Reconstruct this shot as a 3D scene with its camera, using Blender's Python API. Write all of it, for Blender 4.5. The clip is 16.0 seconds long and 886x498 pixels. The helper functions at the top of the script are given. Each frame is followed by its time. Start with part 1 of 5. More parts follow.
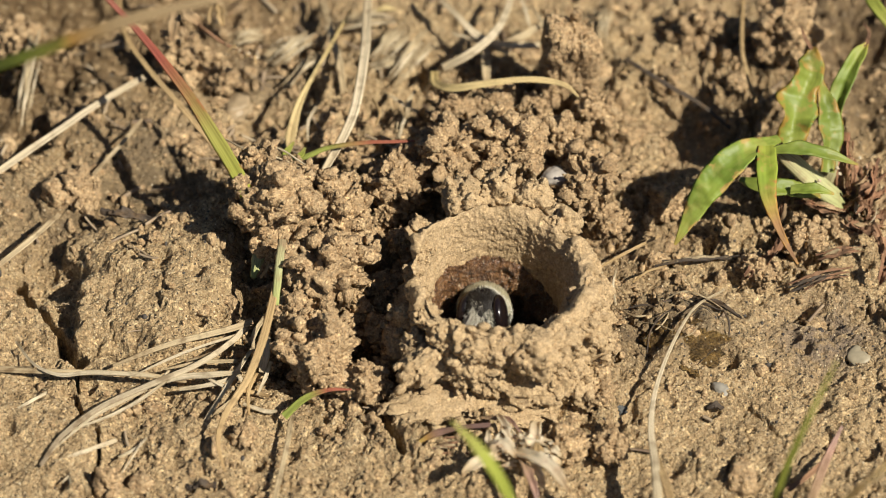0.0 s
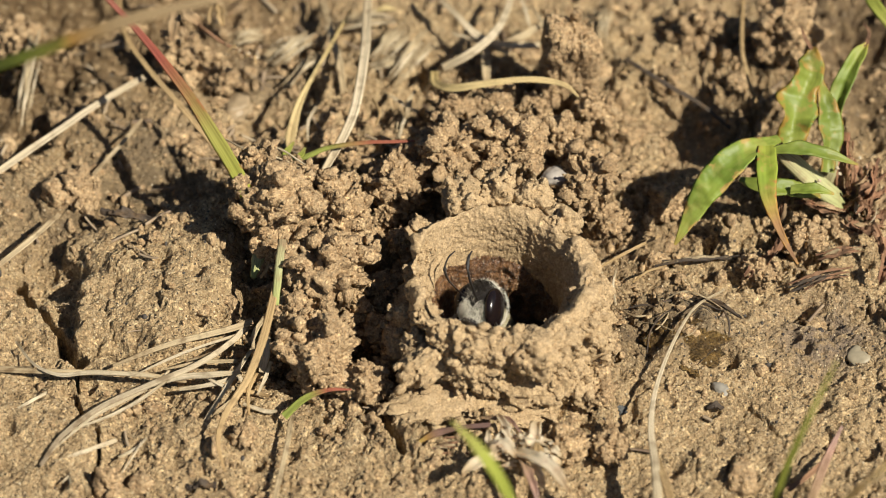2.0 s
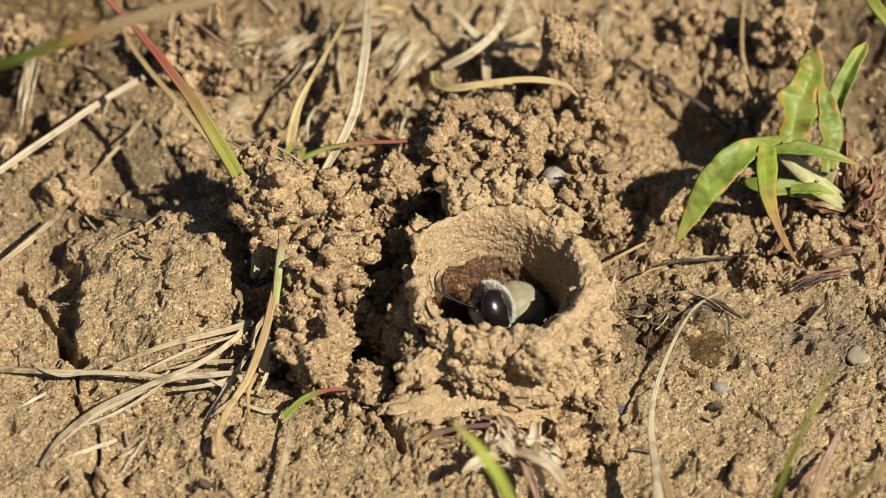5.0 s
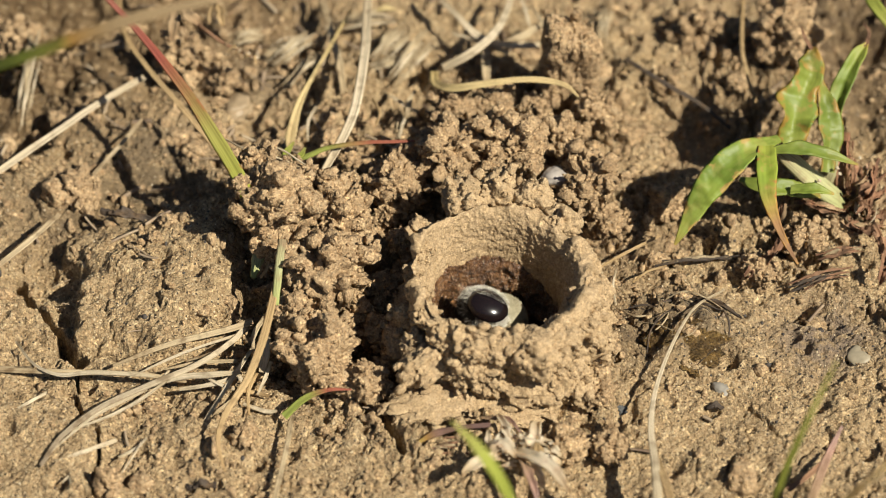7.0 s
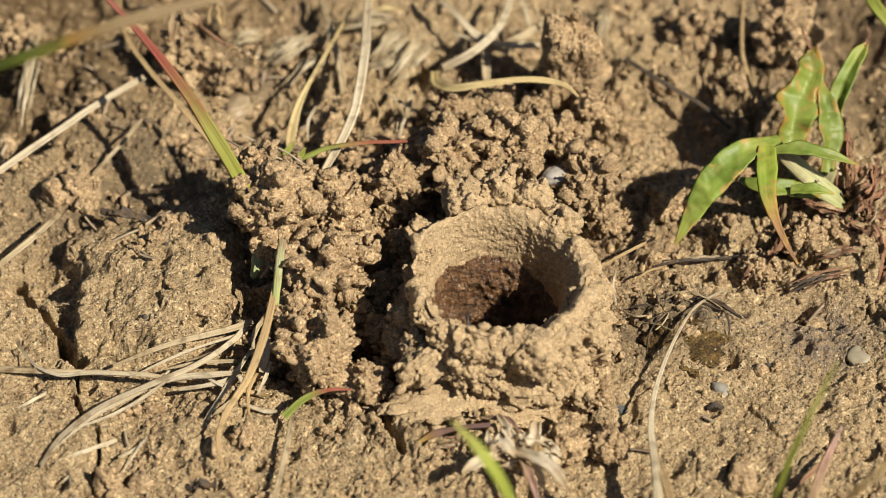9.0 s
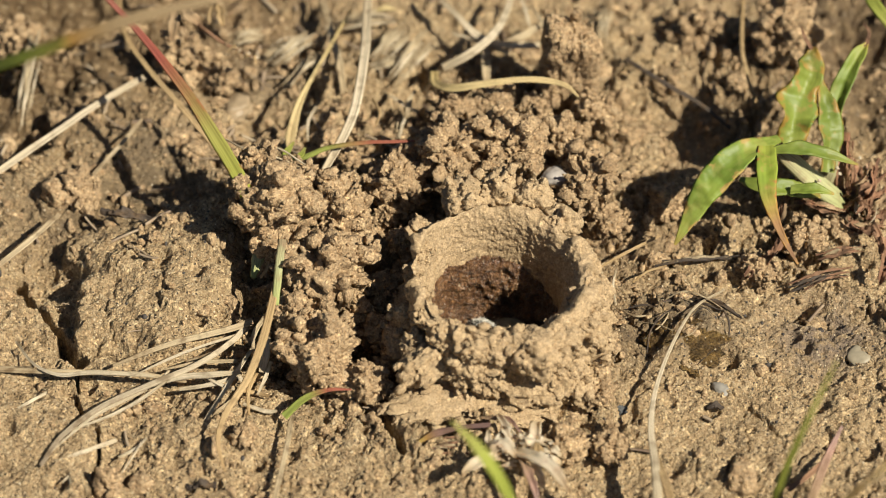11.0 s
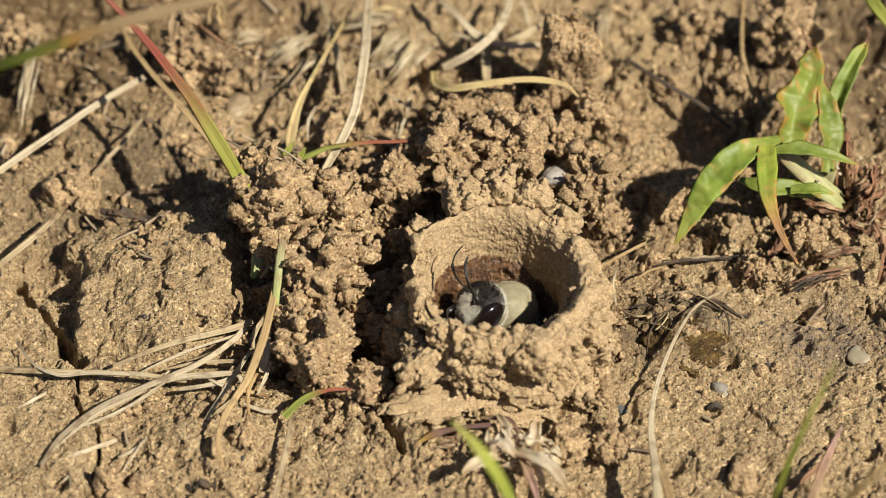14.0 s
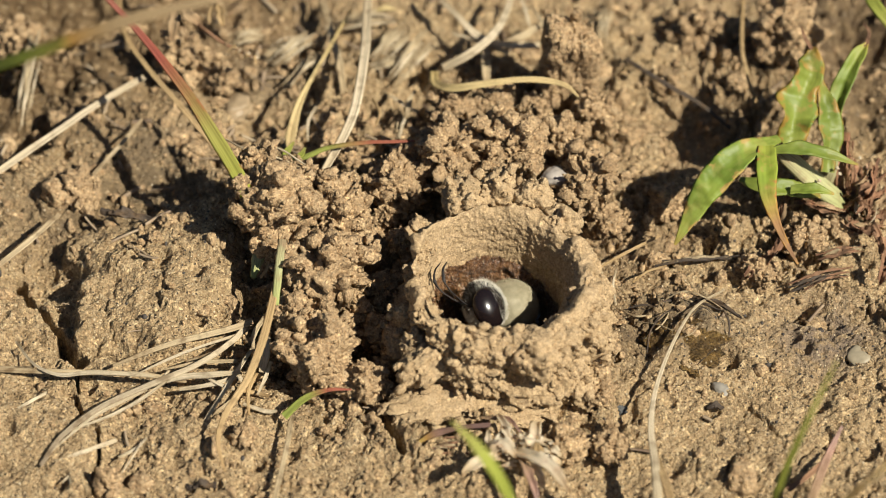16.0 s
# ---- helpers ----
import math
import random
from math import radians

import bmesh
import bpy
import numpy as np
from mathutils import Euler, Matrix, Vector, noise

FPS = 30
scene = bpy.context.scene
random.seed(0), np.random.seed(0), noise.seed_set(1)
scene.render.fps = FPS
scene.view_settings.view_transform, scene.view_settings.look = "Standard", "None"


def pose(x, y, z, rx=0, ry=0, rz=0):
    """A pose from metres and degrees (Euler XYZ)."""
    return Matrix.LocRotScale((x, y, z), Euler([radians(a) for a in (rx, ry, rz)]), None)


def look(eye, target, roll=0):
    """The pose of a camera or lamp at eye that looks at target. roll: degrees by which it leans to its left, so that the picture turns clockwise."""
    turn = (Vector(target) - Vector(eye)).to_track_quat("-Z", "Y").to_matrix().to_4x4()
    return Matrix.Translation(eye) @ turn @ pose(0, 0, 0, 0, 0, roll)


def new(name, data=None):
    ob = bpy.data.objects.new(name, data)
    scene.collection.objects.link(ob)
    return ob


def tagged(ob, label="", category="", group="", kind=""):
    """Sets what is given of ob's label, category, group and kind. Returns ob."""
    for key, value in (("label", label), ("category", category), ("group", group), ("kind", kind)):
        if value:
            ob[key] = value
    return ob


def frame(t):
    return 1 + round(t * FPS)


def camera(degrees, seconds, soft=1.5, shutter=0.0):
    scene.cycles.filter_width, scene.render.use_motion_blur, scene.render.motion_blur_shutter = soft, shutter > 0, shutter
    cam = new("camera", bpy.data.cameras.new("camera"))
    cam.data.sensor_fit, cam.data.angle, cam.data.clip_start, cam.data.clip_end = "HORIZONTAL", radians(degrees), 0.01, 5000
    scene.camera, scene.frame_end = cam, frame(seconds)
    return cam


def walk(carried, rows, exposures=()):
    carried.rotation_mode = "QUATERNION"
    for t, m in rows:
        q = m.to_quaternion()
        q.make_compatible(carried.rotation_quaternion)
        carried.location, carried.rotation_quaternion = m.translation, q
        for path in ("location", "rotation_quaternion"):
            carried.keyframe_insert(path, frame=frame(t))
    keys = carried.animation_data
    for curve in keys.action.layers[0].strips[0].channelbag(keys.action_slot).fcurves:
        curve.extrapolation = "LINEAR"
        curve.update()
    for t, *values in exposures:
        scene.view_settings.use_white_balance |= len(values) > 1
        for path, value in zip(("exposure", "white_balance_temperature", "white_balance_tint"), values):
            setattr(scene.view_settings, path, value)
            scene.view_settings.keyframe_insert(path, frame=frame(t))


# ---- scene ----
# A ground-nesting bee in its clay turret on sunlit bare soil. Plan lengths are in millimetres, times MM.
MM = 0.001
TILT = radians(45)
EYE = Vector((0, -333 * math.cos(TILT), 333 * math.sin(TILT))) * MM
cam = camera(12, 16.0, soft=0.5, shutter=0.5)
cam.data.dof.use_dof = True
cam.data.dof.focus_distance = 0.3255
cam.data.dof.aperture_fstop = 32
walk(cam, [(0, look(EYE, (0, 0, 0))), (16, look(EYE, (0, 0, 0)))])

# ---- light ----
SUN_UP, SUN_SIDE = 46, 37          # degrees above the ground; degrees from the right towards the camera
to_sun = Vector((math.cos(radians(SUN_SIDE)) * math.cos(radians(SUN_UP)),
                 -math.sin(radians(SUN_SIDE)) * math.cos(radians(SUN_UP)), math.sin(radians(SUN_UP))))
world = bpy.data.worlds.new("sky")
scene.world = world
world.use_nodes = True
sky = world.node_tree.nodes.new("ShaderNodeTexSky")
sky.sky_type, sky.sun_disc = "NISHITA", False
sky.sun_elevation, sky.sun_rotation = radians(SUN_UP), math.atan2(to_sun.x, to_sun.y)
back = world.node_tree.nodes["Background"]
back.inputs["Strength"].default_value = 0.055
world.node_tree.links.new(sky.outputs["Color"], back.inputs["Color"])
sun = new("sun", bpy.data.lights.new("sun", "SUN"))
sun.data.energy, sun.data.angle, sun.data.color = 7.9, radians(0.5), (1.0, 0.945, 0.81)
sun.matrix_world = look(to_sun * 3, (0, 0, 0))
scene.view_settings.exposure = 0.0


# ---- noise on arrays ----
def hashed(ix, iy, iz, k):
    h = (ix.astype(np.uint32) * np.uint32(374761393) + iy.astype(np.uint32) * np.uint32(668265263)
         + iz.astype(np.uint32) * np.uint32(2147483647 // 5) + np.uint32((k * 974711 + 1013) & 0x7FFFFFFF))
    h = (h ^ (h >> np.uint32(13))) * np.uint32(1274126177)
    h = (h ^ (h >> np.uint32(16))) * np.uint32(2246822519)
    h = h ^ (h >> np.uint32(15))
    return (h & np.uint32(0xFFFFFF)).astype(np.float32) / np.float32(0xFFFFFF)


def smooth_noise(p, k=0):
    """Value noise from -1 to 1 at points (n, 3)."""
    f = np.floor(p)
    i = f.astype(np.int64)
    t = (p - f).astype(np.float32)
    t = t * t * (3 - 2 * t)
    out = 0
    for a in (0, 1):
        for b in (0, 1):
            for c in (0, 1):
                w = (t[:, 0] if a else 1 - t[:, 0]) * (t[:, 1] if b else 1 - t[:, 1]) * (t[:, 2] if c else 1 - t[:, 2])
                out = out + w * hashed(i[:, 0] + a, i[:, 1] + b, i[:, 2] + c, k)
    return out * 2 - 1


def layered(p, k=0, octaves=4, gain=0.5):
    out, amp = 0, 1.0
    for o in range(octaves):
        out = out + amp * smooth_noise(p * 2.03 ** o + 17.3 * o, k + o)
        amp *= gain
    return out


def grains(p, k=0, flat=False, size=0.75, round_=0.5):
    """Domes of packed grains, 0 to 1, one in each cell with its own height."""
    f = np.floor(p)
    i = f.astype(np.int64)
    best = np.zeros(len(p), np.float32)
    for a in (-1, 0, 1):
        for b in (-1, 0, 1):
            for c in ((0,) if flat else (-1, 0, 1)):
                jx, jy, jz = i[:, 0] + a, i[:, 1] + b, i[:, 2] + c
                dx = jx + hashed(jx, jy, jz, k) - p[:, 0]
                dy = jy + hashed(jx, jy, jz, k + 1) - p[:, 1]
                dz = 0 if flat else jz + hashed(jx, jy, jz, k + 2) - p[:, 2]
                r = size * (0.55 + 0.6 * hashed(jx, jy, jz, k + 3))
                d = (dx * dx + dy * dy + dz * dz) / (r * r)
                best = np.maximum(best, np.maximum(0, 1 - d) ** round_ * r / size)
    return best


def to_line(x, y, pts):
    """Distance from points to a broken line."""
    best = np.full(x.shape, 1e9, np.float32)
    for (ax, ay), (bx, by) in zip(pts, pts[1:]):
        ux, uy = bx - ax, by - ay
        s = np.clip(((x - ax) * ux + (y - ay) * uy) / (ux * ux + uy * uy), 0, 1)
        best = np.minimum(best, np.hypot(x - ax - s * ux, y - ay - s * uy))
    return best


def ease(e0, e1, v):
    t = np.clip((v - e0) / (e1 - e0), 0, 1)
    return t * t * (3 - 2 * t)


# ---- materials ----
def link(m, a, b):
    m.node_tree.links.new(a, b)


def node(m, kind, **inputs):
    n = m.node_tree.nodes.new(kind)
    for key, v in inputs.items():
        n.inputs[key.replace("_", " ")].default_value = v
    return n


def ramp(m, fac, stops):
    r = m.node_tree.nodes.new("ShaderNodeValToRGB")
    while len(r.color_ramp.elements) < len(stops):
        r.color_ramp.elements.new(0.5)
    for e, (at, c) in zip(r.color_ramp.elements, stops):
        e.position, e.color = at, (*c, 1)
    link(m, fac, r.inputs["Fac"])
    return r.outputs["Color"]


def mixed(m, fac, a, b, kind="MIX"):
    n = m.node_tree.nodes.new("ShaderNodeMix")
    n.data_type, n.blend_type = "RGBA", kind
    for s, v in ((n.inputs[0], fac), (n.inputs[6], a), (n.inputs[7], b)):
        if isinstance(v, (float, int)):
            s.default_value = v
        elif isinstance(v, tuple):
            s.default_value = (*v, 1)
        else:
            link(m, v, s)
    return n.outputs[2]


def material(name, rough=0.8, spec=0.3):
    m = bpy.data.materials.new(name)
    m.use_nodes = True
    b = m.node_tree.nodes["Principled BSDF"]
    b.inputs["Roughness"].default_value = rough
    b.inputs["Specular IOR Level"].default_value = spec
    return m, b


def soil(name, dark, mid, pale, stain=0.3, rough=0.9, bump=0.6, speck=0.5, spec=0.2, vary=0.25, stain_and_shade=(), sand_scale=5.2, sandy_mix=0.9):
    """Clay soil: broad stain, patches of stain and of painted shade, fine grain, dark and pale mineral specks, fine
    relief, at real size.
    """
    m, b = material(name, rough, spec)
    geo = node(m, "ShaderNodeNewGeometry")
    mm = node(m, "ShaderNodeVectorMath")
    mm.operation = "SCALE"
    mm.inputs["Scale"].default_value = 1000
    link(m, geo.outputs["Position"], mm.inputs[0])
    big = node(m, "ShaderNodeTexNoise", Scale=0.16, Detail=5, Roughness=0.6)
    mid_n = node(m, "ShaderNodeTexNoise", Scale=1.1, Detail=6, Roughness=0.65)
    fine = node(m, "ShaderNodeTexNoise", Scale=7.0, Detail=4, Roughness=0.7)
    cells = node(m, "ShaderNodeTexVoronoi", Scale=4.2)
    for n in (big, mid_n, fine, cells):
        link(m, mm.outputs[0], n.inputs["Vector"])
    warp = node(m, "ShaderNodeTexNoise", Scale=3.0, Detail=2)
    link(m, mm.outputs[0], warp.inputs["Vector"])
    warped = node(m, "ShaderNodeVectorMath")
    warped.operation = "MULTIPLY_ADD"
    link(m, warp.outputs["Color"], warped.inputs[0])
    warped.inputs[1].default_value = (0.35, 0.35, 0.35)
    link(m, mm.outputs[0], warped.inputs[2])
    base = ramp(m, mid_n.outputs["Fac"], [(0.25, dark), (0.52, mid), (0.8, pale)])
    base = mixed(m, ramp_f(m, big.outputs["Fac"], 0.55, 0.8, stain), base, tuple(c * 0.5 for c in dark))
    grain = ramp(m, fine.outputs["Fac"], [(0.3, (0.45, 0.42, 0.40)), (0.48, (0.98, 0.97, 0.96)), (0.7, (1.32, 1.3, 1.24))])
    base = mixed(m, 0.8, base, grain, "MULTIPLY")
    sand = node(m, "ShaderNodeTexVoronoi", Scale=sand_scale)
    sandy = node(m, "ShaderNodeSeparateColor")
    link(m, warped.outputs[0], sand.inputs["Vector"])
    link(m, sand.outputs["Color"], sandy.inputs[0])
    base = mixed(m, sandy_mix, base, ramp(m, sandy.outputs[0], [(0.0, (0.42, 0.40, 0.40)), (0.13, (0.72, 0.66, 0.60)), (0.3, (1.03, 0.95, 0.87)), (0.5, (0.94, 0.94, 0.94)), (0.78, (1.1, 1.1, 1.06)), (0.9, (1.35, 1.32, 1.25)), (1, (1.95, 1.9, 1.78))]), "MULTIPLY")
    # local patches: soil stains, and shade painted into the colour
    for where, size, tone in stain_and_shade:
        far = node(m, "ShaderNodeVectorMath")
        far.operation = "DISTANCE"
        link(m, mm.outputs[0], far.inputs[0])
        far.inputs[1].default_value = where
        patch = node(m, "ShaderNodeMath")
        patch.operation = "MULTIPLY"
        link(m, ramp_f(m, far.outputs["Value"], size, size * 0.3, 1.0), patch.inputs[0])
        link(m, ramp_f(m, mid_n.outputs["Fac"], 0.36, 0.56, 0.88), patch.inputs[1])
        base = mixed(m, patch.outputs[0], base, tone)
    sep = node(m, "ShaderNodeSeparateColor")
    link(m, cells.outputs["Color"], sep.inputs[0])
    near = ramp_f(m, cells.outputs["Distance"], 0.42, 0.3, 1.0)
    darks = node(m, "ShaderNodeMath")
    darks.operation = "MULTIPLY"
    link(m, ramp_f(m, sep.outputs[0], 0.93, 0.935, speck), darks.inputs[0])
    link(m, near, darks.inputs[1])
    base = mixed(m, darks.outputs[0], base, (0.035, 0.03, 0.03))
    pales = node(m, "ShaderNodeMath")
    pales.operation = "MULTIPLY"
    link(m, ramp_f(m, sep.outputs[1], 0.93, 0.935, speck), pales.inputs[0])
    link(m, near, pales.inputs[1])
    base = mixed(m, pales.outputs[0], base, (0.62, 0.5, 0.32))
    info = node(m, "ShaderNodeObjectInfo")
    base = mixed(m, ramp_f(m, info.outputs["Random"], 0, 1, vary), base, dark)
    link(m, base, b.inputs["Base Color"])
    glint = ramp_f(m, sep.outputs[2], 0.965, 0.97, 1.0)
    rr = node(m, "ShaderNodeMath")
    rr.operation = "MULTIPLY_ADD"
    link(m, glint, rr.inputs[0])
    rr.inputs[1].default_value, rr.inputs[2].default_value = 0.3 - rough, rough
    link(m, rr.outputs[0], b.inputs["Roughness"])
    bp = node(m, "ShaderNodeBump", Strength=bump * 0.85, Distance=0.0003)
    link(m, fine.outputs["Fac"], bp.inputs["Height"])
    bp2 = node(m, "ShaderNodeBump", Strength=min(1, bump * 0.8), Distance=0.0002)
    bp2.invert = True
    link(m, sand.outputs["Distance"], bp2.inputs["Height"])
    link(m, bp.outputs["Normal"], bp2.inputs["Normal"])
    link(m, bp2.outputs["Normal"], b.inputs["Normal"])
    return m


def ramp_f(m, fac, a, b, top):
    n = node(m, "ShaderNodeMapRange")
    n.inputs[1].default_value, n.inputs[2].default_value, n.inputs[4].default_value = a, b, top
    link(m, fac, n.inputs[0])
    return n.outputs[0]


def fibre(name, stops, edge=None, mottle=0.0, rough=0.72, streak=0.7, glow=0.25, blotch=(0.12, 0.07, 0.03), blotches=0.4, spec=0.22):
    """Blade or straw: colours along its length, fine lengthwise veins, blotches, light through it."""
    m, b = material(name, rough, spec)
    uv = node(m, "ShaderNodeTexCoord")
    sep = node(m, "ShaderNodeSeparateXYZ")
    link(m, uv.outputs["UV"], sep.inputs[0])
    info = node(m, "ShaderNodeObjectInfo")
    col = ramp(m, sep.outputs[0], stops)
    stretch = node(m, "ShaderNodeMapping")
    stretch.inputs["Scale"].default_value = (3, 9, 1)
    link(m, uv.outputs["UV"], stretch.inputs["Vector"])
    vein = node(m, "ShaderNodeTexNoise", Scale=1.0, Detail=3)
    vein.noise_dimensions = "4D"
    link(m, stretch.outputs[0], vein.inputs["Vector"])
    seed = node(m, "ShaderNodeMath")
    seed.operation = "MULTIPLY"
    seed.inputs[1].default_value = 40
    link(m, info.outputs["Random"], seed.inputs[0])
    link(m, seed.outputs[0], vein.inputs["W"])
    col = mixed(m, streak, col, ramp(m, vein.outputs["Fac"], [(0.3, (0.42, 0.37, 0.31)), (0.5, (0.98, 0.97, 0.95)), (0.72, (1.28, 1.28, 1.22))]), "MULTIPLY")
    if mottle:
        cloud = node(m, "ShaderNodeTexNoise", Scale=380.0, Detail=3)
        link(m, uv.outputs["Object"], cloud.inputs["Vector"])
        col = mixed(m, mottle, col, ramp(m, cloud.outputs["Fac"], [(0.3, (0.55, 0.62, 0.5)), (0.5, (0.92, 0.95, 0.9)), (0.7, (1.2, 1.12, 1.15))]), "MULTIPLY")
    spots = node(m, "ShaderNodeTexNoise", Scale=900.0, Detail=4)
    link(m, uv.outputs["Object"], spots.inputs["Vector"])
    col = mixed(m, ramp_f(m, spots.outputs["Fac"], 0.52, 0.68, blotches), col, blotch)
    if edge:
        rim = node(m, "ShaderNodeMath")
        rim.operation = "PINGPONG"
        rim.inputs[1].default_value = 0.5
        link(m, sep.outputs[1], rim.inputs[0])
        off = node(m, "ShaderNodeMath")
        off.operation = "MULTIPLY_ADD"
        link(m, rim.outputs[0], off.inputs[0])
        off.inputs[1].default_value = -2.0
        link(m, ramp_f(m, spots.outputs["Fac"], 0.35, 0.65, 1.0), off.inputs[2])
        col = mixed(m, ramp_f(m, off.outputs[0], edge[1], edge[2], 1.0), col, edge[0])
    tone = ramp(m, info.outputs["Random"], [(0, (0.86, 0.85, 0.84)), (1, (1.08, 1.06, 1.04))])
    col = mixed(m, 1.0, col, tone, "MULTIPLY")
    link(m, col, b.inputs["Base Color"])
    bp = node(m, "ShaderNodeBump", Strength=0.8 * streak, Distance=0.00014)
    link(m, vein.outputs["Fac"], bp.inputs["Height"])
    link(m, bp.outputs["Normal"], b.inputs["Normal"])
    if glow:
        tr = node(m, "ShaderNodeBsdfTranslucent")
        link(m, col, tr.inputs["Color"])
        mx = node(m, "ShaderNodeMixShader", Fac=glow)
        link(m, b.outputs[0], mx.inputs[1])
        link(m, tr.outputs[0], mx.inputs[2])
        link(m, mx.outputs[0], m.node_tree.nodes["Material Output"].inputs["Surface"])
    return m


def plain(name, a, b_, rough=0.5, spec=0.5, scale=1500.0, coat=0.0, relief=0.25):
    """Two tones mottled finely, for chitin, hair and pebbles."""
    m, b = material(name, rough, spec)
    co = node(m, "ShaderNodeTexCoord")
    n = node(m, "ShaderNodeTexNoise", Scale=scale, Detail=4)
    link(m, co.outputs["Object"], n.inputs["Vector"])
    link(m, ramp(m, n.outputs["Fac"], [(0.3, a), (0.7, b_)]), b.inputs["Base Color"])
    b.inputs["Coat Weight"].default_value = coat
    b.inputs["Coat Roughness"].default_value = 0.08
    bp = node(m, "ShaderNodeBump", Strength=relief, Distance=0.00006)
    link(m, n.outputs["Fac"], bp.inputs["Height"])
    link(m, bp.outputs["Normal"], b.inputs["Normal"])
    return m


CLAY_DARK, CLAY_MID, CLAY_PALE = (0.23, 0.16, 0.086), (0.44, 0.326, 0.19), (0.58, 0.455, 0.285)
# patch at (-5.48, -4.32): shade between heap and turret, painted into the soil
# patch at (14.69, -9.83): deep shade among crumbs by the turret, painted in
# patch at (22.5, 14.5): the plant's cast shadow, painted as browner soil
# patches with x below -33: shading of the left corner put into the colour
# patches with x over 33: shade of the hollow ground, painted dark
GROUND = soil("bare_clay_soil", CLAY_DARK, CLAY_MID, CLAY_PALE, stain=0.25, speck=1.0, bump=0.95, stain_and_shade=[((18.94, -8.4, 0), 5.5, (0.11, 0.085, 0.06)), ((29.5, -9.5, 0), 6.0, (0.19, 0.145, 0.115)), ((-22.93, 9.07, 0), 7.0, (0.13, 0.10, 0.07)), ((-15.56, 20.49, 0), 6.0, (0.14, 0.11, 0.075)), ((-38.51, 28.17, 0), 26.0, (0.085, 0.048, 0.02)), ((-34.01, 24.65, 0), 16.0, (0.085, 0.048, 0.02)), ((-17.22, 28.17, 0), 12.0, (0.16, 0.095, 0.045)), ((35.8, 25.35, 0), 11.0, (0.09, 0.055, 0.026)), ((33.26, 19.12, 0), 9.5, (0.12, 0.075, 0.036)), ((-31.2, 3.24, 0), 6.0, (0.17, 0.12, 0.07)), ((-5.48, -4.32, 0), 5.0, (0.07, 0.042, 0.024)), ((-25.04, 5.82, 0), 7.0, (0.16, 0.115, 0.065)), ((22.5, 14.5, 0), 6.5, (0.21, 0.14, 0.075)), ((34.83, 15.05, 0), 5.0, (0.14, 0.095, 0.05)), ((14.69, -9.83, 0), 6.5, (0.10, 0.068, 0.04)), ((14.13, 0.7, 0), 6.0, (0.16, 0.105, 0.06)), ((36.71, 28.17, 0), 15.0, (0.10, 0.065, 0.038))])
CLAY = soil("dry_turret_clay", (0.26, 0.185, 0.102), (0.345, 0.252, 0.148), (0.41, 0.307, 0.19), stain=0.1, speck=0.15, vary=0.05, bump=0.35, sand_scale=7.0, sandy_mix=0.45)
CLOD = soil("crumbly_clay", (0.21, 0.142, 0.08), (0.355, 0.254, 0.149), (0.46, 0.345, 0.207), stain=0.15, speck=0.35, bump=0.6)
DAMP = soil("damp_brown_soil", (0.05, 0.022, 0.009), (0.21, 0.105, 0.042), (0.40, 0.235, 0.115), stain=0.3, rough=0.3, speck=0.6, spec=0.8, bump=1.3)
STRAW = fibre("bleached_straw", [(0, (0.46, 0.37, 0.24)), (0.5, (0.64, 0.55, 0.40)), (1, (0.52, 0.43, 0.29))])
BUNDLE = fibre("straw_greying_to_one_end", [(0, (0.26, 0.205, 0.14)), (0.35, (0.40, 0.33, 0.23)), (0.7, (0.56, 0.47, 0.33)), (1, (0.64, 0.54, 0.38))], blotches=0.6, streak=0.8)
GREY_STRAW = fibre("weathered_straw", [(0, (0.36, 0.275, 0.165)), (0.5, (0.54, 0.44, 0.285)), (1, (0.36, 0.275, 0.165))], blotches=0.7)
TAN_STRAW = fibre("tan_straw", [(0, (0.42, 0.29, 0.14)), (0.6, (0.50, 0.36, 0.19)), (1, (0.44, 0.30, 0.15))])
YELLOW = fibre("yellowed_blade", [(0, (0.50, 0.38, 0.16)), (0.4, (0.66, 0.53, 0.27)), (1, (0.56, 0.43, 0.22))], glow=0.3)
HUSK = fibre("dry_tan_husk", [(0, (0.20, 0.125, 0.07)), (0.5, (0.36, 0.26, 0.155)), (1, (0.27, 0.175, 0.10))], glow=0.15, blotches=0.7, blotch=(0.10, 0.06, 0.035), rough=0.85, spec=0.15)
RED_TIP = fibre("green_blade_with_red_tip", [(0, (0.26, 0.31, 0.07)), (0.4, (0.24, 0.26, 0.06)), (0.52, (0.28, 0.19, 0.07)), (0.66, (0.30, 0.10, 0.06)), (1, (0.30, 0.10, 0.07))], blotches=0.15, glow=0.3)
RED_GREEN = fibre("red_green_blade", [(0, (0.32, 0.36, 0.05)), (0.4, (0.36, 0.34, 0.09)), (0.58, (0.36, 0.2, 0.09)), (0.72, (0.38, 0.11, 0.08)), (1, (0.38, 0.15, 0.11))], edge=((0.36, 0.10, 0.05), 0.3, 1.3), blotches=0.1, glow=0.3)
GREEN_TAN = fibre("green_blade_drying_to_tan", [(0, (0.14, 0.20, 0.03)), (0.5, (0.21, 0.25, 0.045)), (0.62, (0.25, 0.23, 0.05)), (0.7, (0.28, 0.16, 0.045)), (0.8, (0.26, 0.185, 0.10)), (1, (0.32, 0.24, 0.14))], blotches=0.1, glow=0.3)
GREEN = fibre("fresh_green_blade", [(0, (0.240, 0.304, 0.042)), (0.6, (0.320, 0.352, 0.072)), (1, (0.384, 0.368, 0.108))], blotches=0.1, glow=0.35)
